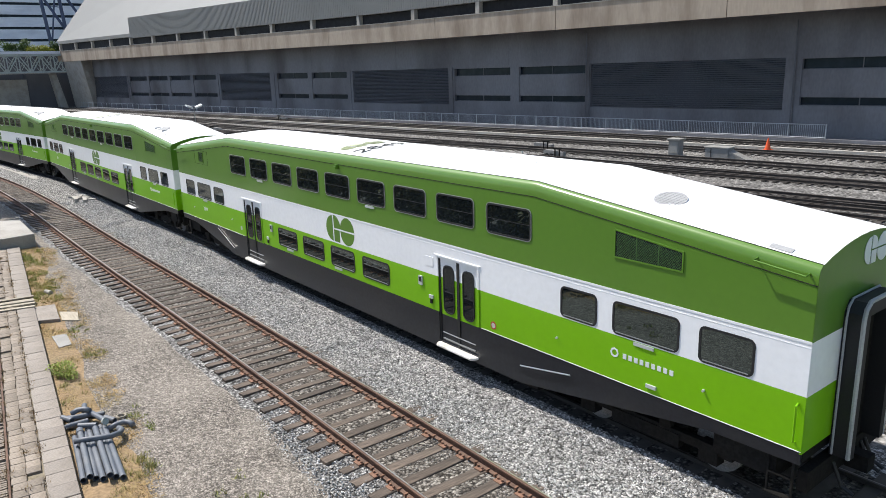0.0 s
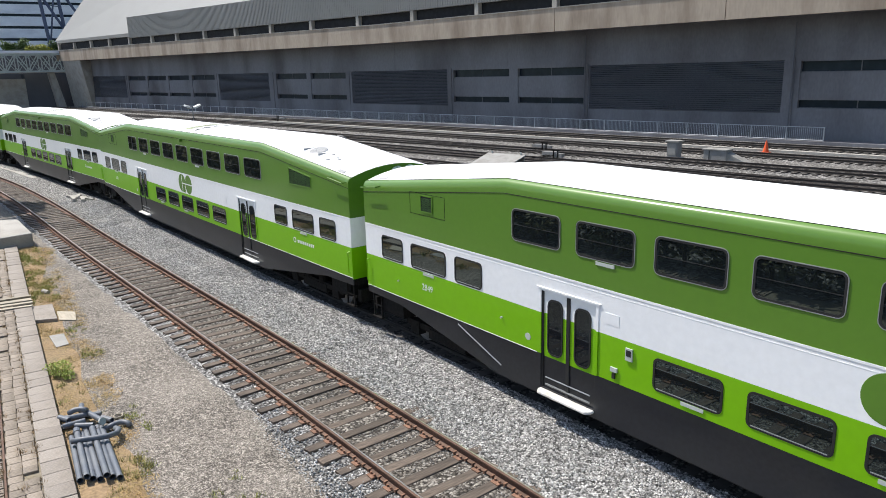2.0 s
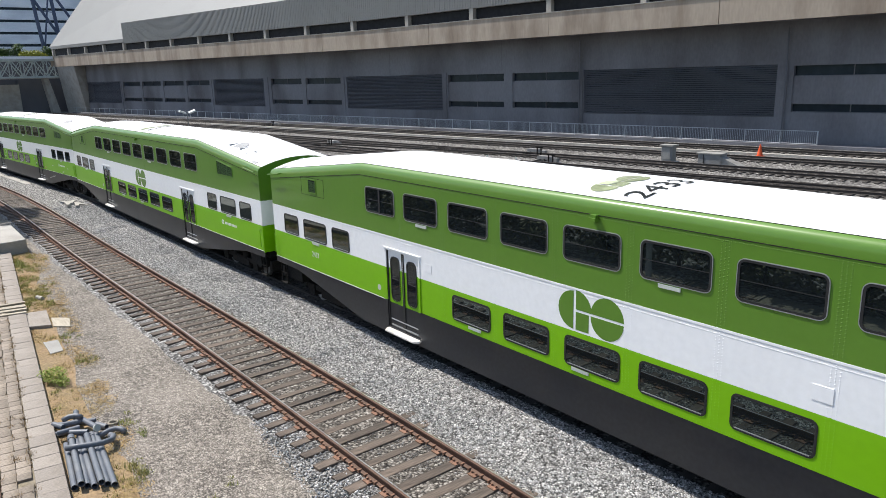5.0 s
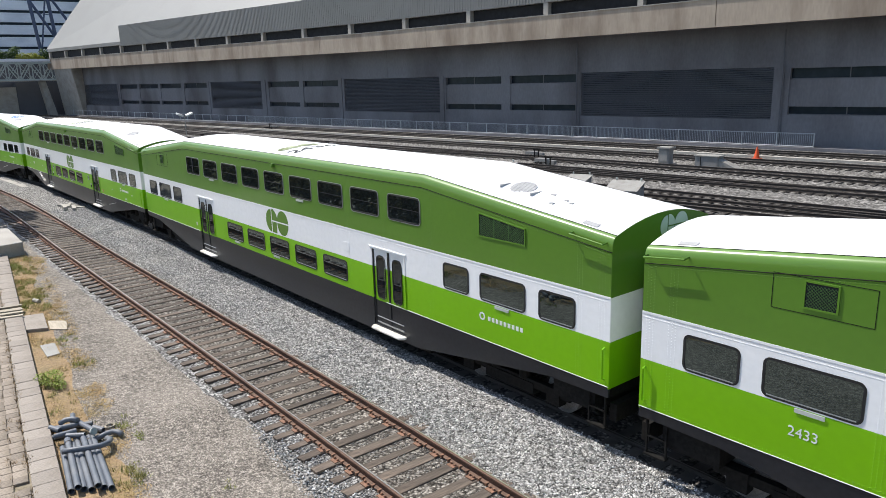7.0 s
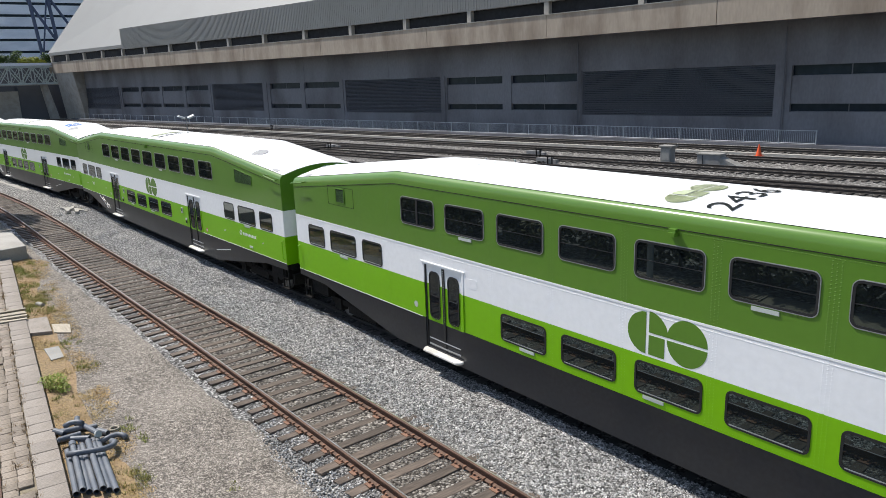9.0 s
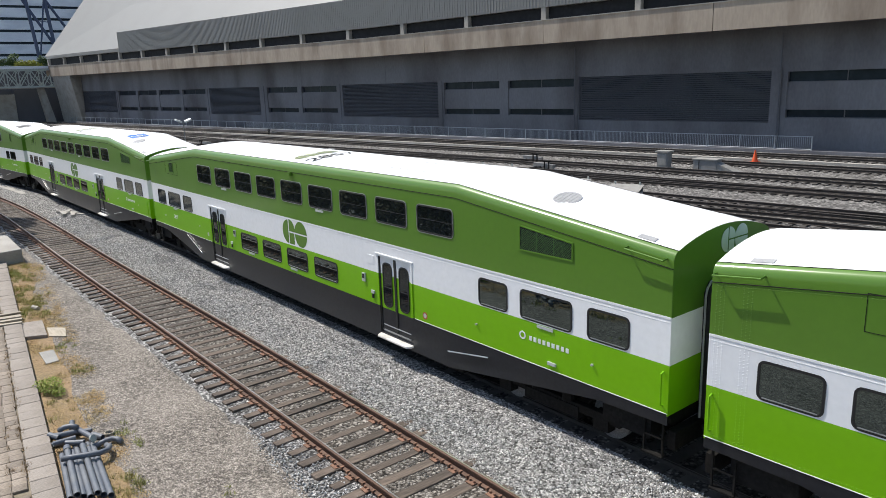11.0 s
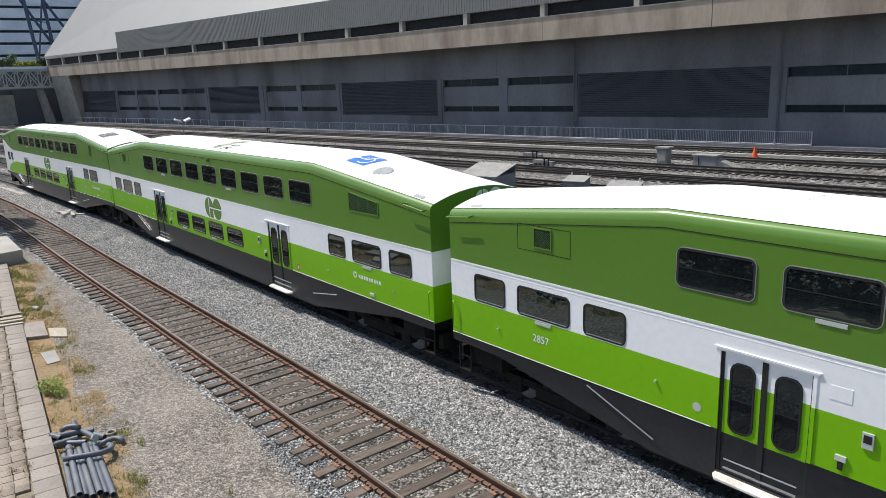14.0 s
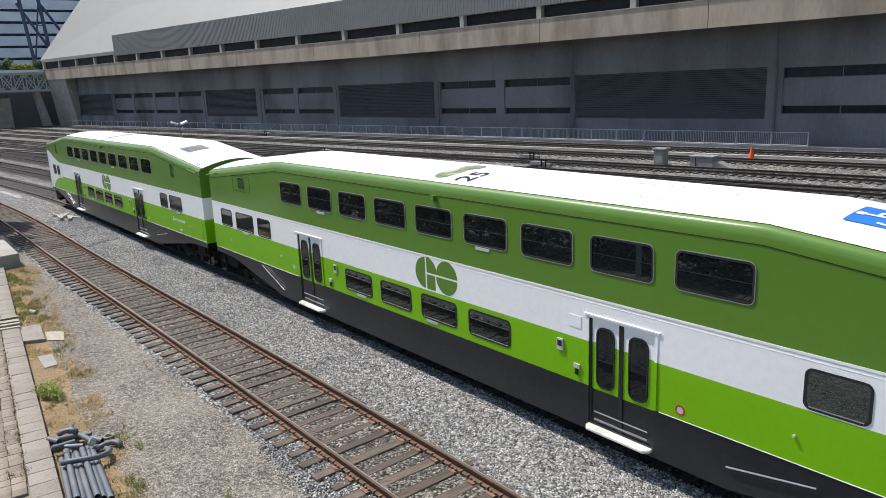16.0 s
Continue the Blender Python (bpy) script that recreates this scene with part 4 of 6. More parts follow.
def cab_nose(car):
    """The driving end: a white sloped face over the plain end wall, and its painted curves."""
    x0 = -END
    bm = bmesh.new()
    outline = [(SIDE, 1.0), (SIDE, 3.76), (1.35, 3.98), (0.6, 4.14), (-0.6, 4.14), (-1.35, 3.98), (-SIDE, 3.76), (-SIDE, 1.0)]
    a = [bm.verts.new((x0 + 0.005, y * 1.004, z)) for y, z in outline]
    b = [bm.verts.new((x0 - (0.42 if z < 2.2 else 0.42 - (z - 2.2) * 0.13), y * 0.93, z if z < 3.9 else z - 0.04)) for y, z in outline]
    for i in range(len(a)):
        j = (i + 1) % len(a)
        bm.faces.new((a[i], a[j], b[j], b[i]))
    bm.faces.new(b)
    nose = part("cab_nose", bm, WHITE, car, "white driving cab end")
    bm = bmesh.new()
    for y0, y1 in ((-1.2, -0.45), (-0.35, 0.35), (0.45, 1.2)):
        box(bm, x0 - 0.40, x0 - 0.25, y0, y1, 2.55, 3.35)
    part("windscreen", bm, GLASS, nose)
    bm = bmesh.new()
    box(bm, x0 - 0.55, x0 + 0.2, -1.25, 1.25, 0.35, 1.02)
    part("snow_plough", bm, UNDER, nose)
    for s in (-1, 1):
        for name, mat, poly in (
            ("white_sweep", WHITE, [(x0, 2.86), (x0, 3.55), (x0 + 0.7, 3.45), (x0 + 1.6, 3.15), (x0 + 2.6, 2.95), (x0 + 3.4, 2.86)]),
            ("white_cheek", WHITE, [(x0, 1.26), (x0, 2.10), (x0 + 3.4, 2.10), (x0 + 3.2, 2.02), (x0 + 2.2, 1.93), (x0 + 1.2, 1.68), (x0 + 0.75, 1.40), (x0 + 0.65, 1.26)]),
        ):
            bm = bmesh.new()
            prism(bm, poly, s * (SIDE + 0.003), s * (SIDE - 0.01))
            part(name, bm, mat, car)


def locomotive():
    car = thing("locomotive", "dark locomotive rear with white handrails, coupled to the first coach", "locomotive")
    bm = bmesh.new()
    prism(bm, [(-9.6, 1.3), (9.0, 1.3), (9.0, 3.2), (7.5, 4.4), (-9.6, 4.4)], -1.35, 1.35)
    part("hood", bm, WHITE, car)
    bm = bmesh.new()
    box(bm, -9.62, 8.9, -1.37, 1.37, 3.0, 4.42)
    part("upper_hood", bm, GREEN, car)
    bm = bmesh.new()
    box(bm, -10.2, 9.2, -1.45, 1.45, 1.05, 1.28)
    part("deck", bm, LIME, car)
    bm = bmesh.new()
    box(bm, -10.2, 9.2, -1.3, 1.3, 0.4, 1.05)
    part("fuel_tank", bm, UNDER, car)
    for s in (-1, 1):
        bm = bmesh.new()
        for dy in (0, 0.35):
            chain(bm, [(-10.1, s * (1.40 - dy), 1.28), (-10.1, s * (1.40 - dy), 2.05), (-10.0, s * (1.40 - dy), 2.28), (-9.7, s * (1.40 - dy), 2.30)], 0.022, 6)
        tube(bm, (-10.1, s * 1.40, 1.7), (-10.1, s * 1.05, 1.7), 0.02, 6)
        part("handrail", bm, LETTER, car, "white handrail")
    sets = []
    for xb in (-6.2, 6.2):
        part("bogie", shared("bogie", bogie_mesh), UNDER, car, at=pose(xb, 0, 0))
        for dx in (-1.25, 1.25):
            sets.append((part("wheelset", shared("wheelset", wheelset_mesh), WHEEL, car, at=pose(xb + dx, 0, 0.42)), xb + dx))
    return car, sets


TRAIN = [
    coach(0, "new double-deck coach, dark green over white and lime, number 2849", number="2849", roof_number="2849"),
    coach(1, "older riveted double-deck coach, green and white, number 2433", old=True, number="2433", roof_number="2433"),
    coach(2, "older riveted double-deck coach, green and white, coupled mid-train", old=True, roof_number="2436"),
    coach(3, "double-deck coach, dark green over white and lime, number 2857", number="2857", roof_number="2857"),
    coach(4, "double-deck coach with a blue wheelchair sign on its roof", number="", roof_number="25", access=True),
    coach(5, "double-deck driving cab coach with a white sloped nose", cab=True),
]
LOCO = locomotive()


def motions():
    """The train runs past on its track, its wheels turning."""
    times = [k * 0.5 for k in range(33)]
    turns = [k / 15 for k in range(241)]
    spin = [pose(0, 0, 0, 0, math.degrees((run(t) - run(0)) / 0.42) % 360) for t in turns]
    for n, (car, sets) in list(enumerate(TRAIN)) + [(-1, LOCO)]:
        walk(car, [(t, coach_pose(t, n)) for t in times])
        for wheels, x in sets:
            walk(wheels, [(t, pose(x, 0, 0.42) @ m) for t, m in zip(turns, spin)])


# ---- ground ----
WALL_O, WALL_A = Vector((-42.4, 56.34, 0)), radians(5.616)
WALL_M = Matrix.Translation(WALL_O) @ Matrix.Rotation(WALL_A, 4, "Z")   # u along the wall, v back from it, z up
KERB = (Vector((-12.25, -4.83, 0)), Vector((-34.21, -2.16, 0)))


def kerb_y(x):
    a, b = KERB
    return a.y + (x - a.x) / (b.x - a.x) * (b.y - a.y)


def ground_sheet():
    bm = bmesh.new()
    xs = [-3000, -900, -400, -260] + list(np.arange(-200, 20.1, 2.0)) + [60, 200, 900, 3000]
    ys = [-3000, -600, -120, -40, -20] + list(np.arange(-14, 70.1, 1.0)) + [120, 400, 1200, 3000]
    rows = [[bm.verts.new((x, y, -0.25 + 0.02 * noise.noise((x * 0.3, y * 0.5, 0)))) for y in ys] for x in xs]
    for a, b in zip(rows, rows[1:]):
        for i in range(len(ys) - 1):
            bm.faces.new((a[i], b[i], b[i + 1], a[i + 1]))
    return single("ground", bm, YARD, "dark oily yard ballast and dirt", "ground", kind="structure", smooth=True)


ground_sheet()


def heap(off):
    """How far the ballast is heaped up above its bed, by the distance from the near track's middle."""
    return float(np.interp(off, [-1.9, -1.2, -0.95, 0.9, 1.12, 1.6, 2.5, 3.0, 3.3, 5.6, 6.6], [-0.05, -0.022, 0.0, 0.0, 0.034, 0.05, 0.15, 0.15, 0.09, 0.09, 0.0]))


def strip(name, x0, x1, lo, hi, z, mat, label, edge=0.25, step=0.5, cols=8, heaped=False):
    """A bed of stones along the near track, with ragged edges; lo and hi are offsets from its line."""
    bm = bmesh.new()
    rows = []
    for x in np.arange(x0, x1 + 0.01, step):
        row = []
        a = lo(x) if callable(lo) else lo
        b = hi(x) if callable(hi) else hi
        for k in range(cols + 1):
            off = a + (b - a) * k / cols
            if k in (0, cols):
                off += edge * (noise.noise((x * 0.6, k, 3)) + 0.6 * noise.noise((x * 1.9, k, 7)))
            p = rail_point(x, off)
            h = z + 0.018 * noise.noise((p.x * 0.9, p.y * 0.9, 5)) - (0.05 if k in (0, cols) else 0) + (heap(off) if heaped else 0)
            row.append(bm.verts.new((p.x, p.y, h)))
        rows.append(row)
    for a, b in zip(rows, rows[1:]):
        for i in range(cols):
            bm.faces.new((a[i], b[i], b[i + 1], a[i + 1]))
    return single(name, bm, mat, label, "gravel", kind="structure", smooth=True)


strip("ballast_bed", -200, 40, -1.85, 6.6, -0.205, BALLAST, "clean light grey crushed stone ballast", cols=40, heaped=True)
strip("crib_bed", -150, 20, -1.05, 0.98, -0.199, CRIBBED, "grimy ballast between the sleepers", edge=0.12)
# The second dark strip below paints the train's shade onto its track bed.
strip("darkened_bed", -180, 40, GAP - 1.42, GAP + 1.3, -0.094, DARKBED, "ballast painted dark for the shade under the train", edge=0.15)
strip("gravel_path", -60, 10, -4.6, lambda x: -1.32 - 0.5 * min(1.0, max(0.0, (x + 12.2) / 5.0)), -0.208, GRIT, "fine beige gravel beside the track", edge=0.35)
strip("verge", -36, -6, lambda x: kerb_y(x) - bend(x)[0] - 0.4, lambda x: kerb_y(x) - bend(x)[0] + 0.82 + 0.25 * noise.noise((x * 0.45, 2, 2)) + 0.35 * min(1.0, max(0.0, (x + 16) / 3)), -0.203, SOIL, "sandy verge with dry grass", edge=0.34, step=0.25)


def stones(name, count, x0, x1, lo, hi, size, z, label, mat, seed):
    """Loose stones lying on a bed, too many to count."""
    rnd = random.Random(seed)
    verts, faces = [], []
    for _ in range(count):
        x = x1 - (x1 - x0) * rnd.random() ** 1.6
        off = rnd.uniform(lo, hi)
        p = rail_point(x, off)
        lift = z + heap(off)
        r = size * rnd.uniform(0.5, 1.3)
        a = rnd.uniform(0, 6.28)
        h = r * rnd.uniform(0.6, 1.1)
        b = len(verts)
        for k in range(4):
            rr = r * rnd.uniform(0.75, 1.2)
            verts.append((p.x + rr * math.cos(a + k * 1.571), p.y + rr * math.sin(a + k * 1.571), lift + h * rnd.uniform(0.0, 0.35)))
        for k in range(3):
            rr = r * rnd.uniform(0.3, 0.65)
            verts.append((p.x + rr * math.cos(a + 0.6 + k * 2.094), p.y + rr * math.sin(a + 0.6 + k * 2.094), lift + h))
        faces += [(b + 4, b + 5, b + 6), (b, b + 1, b + 4), (b + 1, b + 5, b + 4), (b + 1, b + 2, b + 5), (b + 2, b + 3, b + 5), (b + 3, b + 6, b + 5), (b + 3, b, b + 6), (b, b + 4, b + 6)]
    me = bpy.data.meshes.new(name)
    me.from_pydata(verts, [], faces)
    me.materials.append(mat)
    return single(name, me, mat, label, "gravel", kind="stuff")


def stone_material(name, dark, mid, light):
    m = bpy.data.materials.new(name)
    m.use_nodes = True
    n, l = m.node_tree.nodes, m.node_tree.links
    g = n.new("ShaderNodeNewGeometry")
    r = n.new("ShaderNodeValToRGB")
    e = r.color_ramp.elements
    e[0].color, e[1].color = (*dark, 1), (*light, 1)
    k = e.new(0.5)
    k.color = (*mid, 1)
    l.new(g.outputs["Random Per Island"], r.inputs[0])
    tc = n.new("ShaderNodeTexCoord")
    one = n.new("ShaderNodeValue")
    one.outputs[0].default_value = 1.0
    hsv = n.new("ShaderNodeHueSaturation")
    l.new(r.outputs[0], hsv.inputs["Color"])
    l.new(clumps(n, l, tc, 7.0, one.outputs[0]), hsv.inputs["Value"])
    l.new(hsv.outputs[0], n["Principled BSDF"].inputs["Base Color"])
    n["Principled BSDF"].inputs["Roughness"].default_value = 0.9
    return m


STONE = stone_material("broken_stone", (0.09, 0.088, 0.083), (0.32, 0.31, 0.293), (0.72, 0.70, 0.67))
CRIB = stone_material("grimy_stone", (0.06, 0.055, 0.05), (0.16, 0.145, 0.13), (0.42, 0.40, 0.37))
stones("ballast_stones", 90000, -45, 0, 0.82, 3.2, 0.021, -0.212, "loose light grey ballast stones", STONE, 1)
stones("shoulder_stones", 9000, -13.0, 0, -2.1, -1.0, 0.021, -0.198, "loose ballast stones on the shoulder", STONE, 2)
stones("crib_stones", 34000, -45, 0, -1.2, 1.0, 0.017, -0.208, "small grimy stones between the sleepers", CRIB, 3)
CHIP = stone_material("path_chips", (0.12, 0.106, 0.09), (0.30, 0.266, 0.228), (0.58, 0.53, 0.47))
stones("path_stones", 15000, -42, -4, -3.3, -1.3, 0.013, -0.219, "scattered small stones on the gravel path", CHIP, 4)
stones("path_grit", 6000, -36, -4, -4.2, -2.2, 0.009, -0.217, "fine loose grit on the gravel path", CHIP, 5)


# ---- tracks ----
def rail_profile():
    return [(-0.07, -0.17), (0.07, -0.17), (0.07, -0.155), (0.012, -0.135), (0.010, -0.045), (0.036, -0.032), (0.036, -0.006), (0.030, 0.0), (0.002, 0.001), (-0.028, 0.0), (-0.036, -0.006), (-0.036, -0.032), (-0.010, -0.045), (-0.012, -0.135), (-0.07, -0.155)]


def rail_mesh(points, name="rail", dull=False):
    """A rail swept along points, rusty with a bright head."""
    prof = rail_profile()
    verts, faces, idx = [], [], []
    for i, p in enumerate(points):
        a, b = points[max(0, i - 1)], points[min(len(points) - 1, i + 1)]
        t = (b - a).normalized()
        nn = Vector((-t.y, t.x, 0))
        verts += [tuple(p + nn * y + Vector((0, 0, z))) for y, z in prof]
    k = len(prof)
    for i in range(len(points) - 1):
        for j in range(k):
            q = (j + 1) % k
            faces.append((i * k + j, i * k + q, (i + 1) * k + q, (i + 1) * k + j))
            idx.append(1 if j == 7 else 0)
    me = bpy.data.meshes.new(name)
    me.from_pydata(verts, [], faces)
    me.materials.append(DULLRAIL if dull else RUST)
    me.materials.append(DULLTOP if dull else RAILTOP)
    me.polygons.foreach_set("material_index", idx)
    return me


def near_track():
    track = thing("railway_track", "rusty siding rails on weathered wooden sleepers", "railway track", kind="structure")
    for off in (-0.7525, 0.7525):
        part("rail", rail_mesh([rail_point(x, off) for x in np.arange(-150, 30.1, 1.5)]), RUST, track, "rusty rail with a bright head")
    rnd = random.Random(5)
    meshes = []
    for k in range(6):
        bm = bmesh.new()
        w = 0.104 + 0.016 * rnd.uniform(-1, 1)
        box(bm, -w, w, -1.30, 1.30, -0.36, -0.172)
        bmesh.ops.bevel(bm, geom=list(bm.edges), offset=0.012, segments=1, affect="EDGES")
        for v in bm.verts:
            v.co += Vector((rnd.uniform(-1, 1) * 0.006, rnd.uniform(-1, 1) * 0.03, rnd.uniform(-1, 0.3) * 0.008))
        meshes.append(finish(bm, "sleeper", TIE))
    rest = bmesh.new()
    x, k = 4.0, 0
    while x > -150:
        p = rail_point(x, 0)
        d = bend(x)[1]
        m = pose(p.x + rnd.uniform(-1, 1) * 0.02, p.y + rnd.uniform(-1, 1) * 0.05, rnd.uniform(-0.012, 0.004), 0, 0, math.degrees(math.atan(d)) + rnd.uniform(-1.2, 1.2))
        if k < 230:
            part("sleeper", meshes[rnd.randrange(6)], TIE, track, at=m)
        else:
            box(rest, -0.115, 0.115, -1.3, 1.3, -0.36, -0.172, m)
        x -= 0.515
        k += 1
    part("far_sleepers", rest, TIE, track)
    # tie plates, spikes and anchors by every rail seat
    bm = bmesh.new()
    x = 4.0
    while x > -75:
        for off in (-0.7525, 0.7525):
            p = rail_point(x, off)
            m = pose(p.x, p.y, 0, 0, 0, math.degrees(math.atan(bend(x)[1])))
            box(bm, -0.09, 0.09, -0.17, 0.17, -0.175, -0.160, m)
            if x > -40:
                for sx, sy in ((-0.05, 0.09), (0.05, -0.09), (0.05, 0.09), (-0.05, -0.09)):
                    box(bm, sx - 0.014, sx + 0.014, sy - 0.018, sy + 0.018, -0.165, -0.128, m)
                for sx in (-0.16, 0.16):
                    box(bm, sx - 0.02, sx + 0.02, -0.09, 0.09, -0.175, -0.125, m)
        x -= 0.515
    part("tie_plates", bm, PADRUST, track, "rusty tie plates and spikes")


def train_track():
    # Dull rails and dark sleepers carry the train's shade in their colour.
    track = thing("main_track", "shaded running track under the train", "railway track", kind="structure")
    for off in (-0.7525, 0.7525):
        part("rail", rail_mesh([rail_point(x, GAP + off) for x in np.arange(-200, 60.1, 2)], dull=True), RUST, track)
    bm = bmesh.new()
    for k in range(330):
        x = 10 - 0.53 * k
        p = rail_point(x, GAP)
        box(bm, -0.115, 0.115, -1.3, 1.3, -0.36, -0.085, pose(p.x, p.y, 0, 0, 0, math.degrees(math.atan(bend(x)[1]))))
    part("sleepers", bm, DARKTIE, track)


def through_tracks():
    """Dark running tracks beside the train's own, bending with it."""
    for extra in (4.6, 8.9):
        strip("darkened_bed", -200, 20, GAP + extra - 1.7, GAP + extra + 1.7, -0.200, DARKBED, "dark ballast under a running track", edge=0.3, step=2.0)
        track = thing("through_track", "dark running track bending beside the train's", "railway track", "yard tracks", kind="structure")
        for off in (-0.7525, 0.7525):
            part("rail", rail_mesh([rail_point(x, GAP + extra + off) for x in np.arange(-200, 40.1, 4)], dull=True), RUST, track)
        bm = bmesh.new()
        for k in range(300):
            x = 0 - 0.62 * k
            p = rail_point(x, GAP + extra)
            box(bm, -0.11, 0.11, -1.3, 1.3, -0.36, -0.175, pose(p.x, p.y, 0, 0, 0, math.degrees(math.atan(bend(x)[1]))))
        part("sleepers", bm, DARKTIE, track)


def yard_tracks():
    """The station throat: parallel tracks along the building, with a few crossovers."""
    def at(u, d):
        return WALL_M @ Vector((u, -d, 0))
    rows = (5.5, 12.2, 18.5, 23.6, 29.7, 33.6, 38.2)
    for n, d in enumerate(rows):
        track = thing("yard_track", "dark yard track with dull rails on oily sleepers", "railway track", "yard tracks", kind="structure")
        for s in (-0.7525, 0.7525):
            part("rail", rail_mesh([at(u, d + s) for u in range(-170, 81, 5)], dull=True), RUST, track)
        bm = bmesh.new()
        u = -140.0
        while u < 70:
            q = at(u, d)
            box(bm, -0.11, 0.11, -1.3, 1.3, -0.36, -0.19, pose(q.x, q.y, 0, 0, 0, 5.616))
            u += 0.62
        part("sleepers", bm, DARKTIE, track)
    for u0, d0, u1, d1 in ((-30, 25.4, 60, 23.0), (-60, 23.6, 5, 18.5), (-90, 29.7, -28, 24.6), (-130, 18.5, -60, 23.6), (-20, 33.6, 50, 29.7), (-150, 38.2, -90, 33.6), (-120, 29.7, -60, 33.6), (-110, 12.2, -40, 18.5), (-150, 33.6, -80, 29.7), (-90, 38.2, -30, 33.6)):
        track = thing("crossover", "diverging rails joining two yard tracks", "railway track", "crossovers", kind="structure")
        for s in (-0.7525, 0.7525):
            pts = []
            for k in range(19):
                f = k / 18
                e = f * f * (3 - 2 * f)
                pts.append(at(u0 + (u1 - u0) * f, d0 + (d1 - d0) * e + s) + Vector((0, 0, 0.004)))
            part("rail", rail_mesh(pts, dull=True), RUST, track)


near_track()
train_track()
through_tracks()
yard_tracks()


# ---- the hall across the yard ----
def rise(u):
    """The hall grows a little taller towards its far end."""
    return 1 + 0.00075 * max(0.0, -u - 40)


def wpoint(u, v, z):
    return WALL_M @ Vector((u, v, z * rise(u) if z > 0 else z))


def wbox(bm, u0, u1, v0, v1, z0, z1):
    if u0 < -40.5 < -39.5 < u1:
        wbox(bm, u0, -40, v0, v1, z0, z1)
        wbox(bm, -40, u1, v0, v1, z0, z1)
        return
    vs = [bm.verts.new(wpoint(u, v, z)) for u in (u0, u1) for v in (v0, v1) for z in (z0, z1)]
    a, b, c, d, e, f, g, h = vs
    for q in ((a, b, d, c), (e, g, h, f), (a, e, f, b), (c, d, h, g), (a, c, g, e), (b, f, h, d)):
        bm.faces.new(q)


def slats(name, u0, u1, z0, z1, n, parent):
    bm = bmesh.new()
    for k in range(n):
        z = z0 + (k + 0.5) * (z1 - z0) / n
        a = [(u0, -0.02, z - 0.06), (u1, -0.02, z - 0.06), (u1, 0.16, z + 0.07), (u0, 0.16, z + 0.07)]
        vs = [bm.verts.new(wpoint(*q)) for q in a] + [bm.verts.new(wpoint(q[0], q[1], q[2] - 0.02)) for q in a]
        bm.faces.new(vs[:4])
        bm.faces.new(vs[:3:-1])
        for i in range(4):
            j = (i + 1) % 4
            bm.faces.new((vs[j], vs[i], vs[4 + i], vs[4 + j]))
    return part(name, bm, LOUVRE, parent, "dark grey louvre blades")


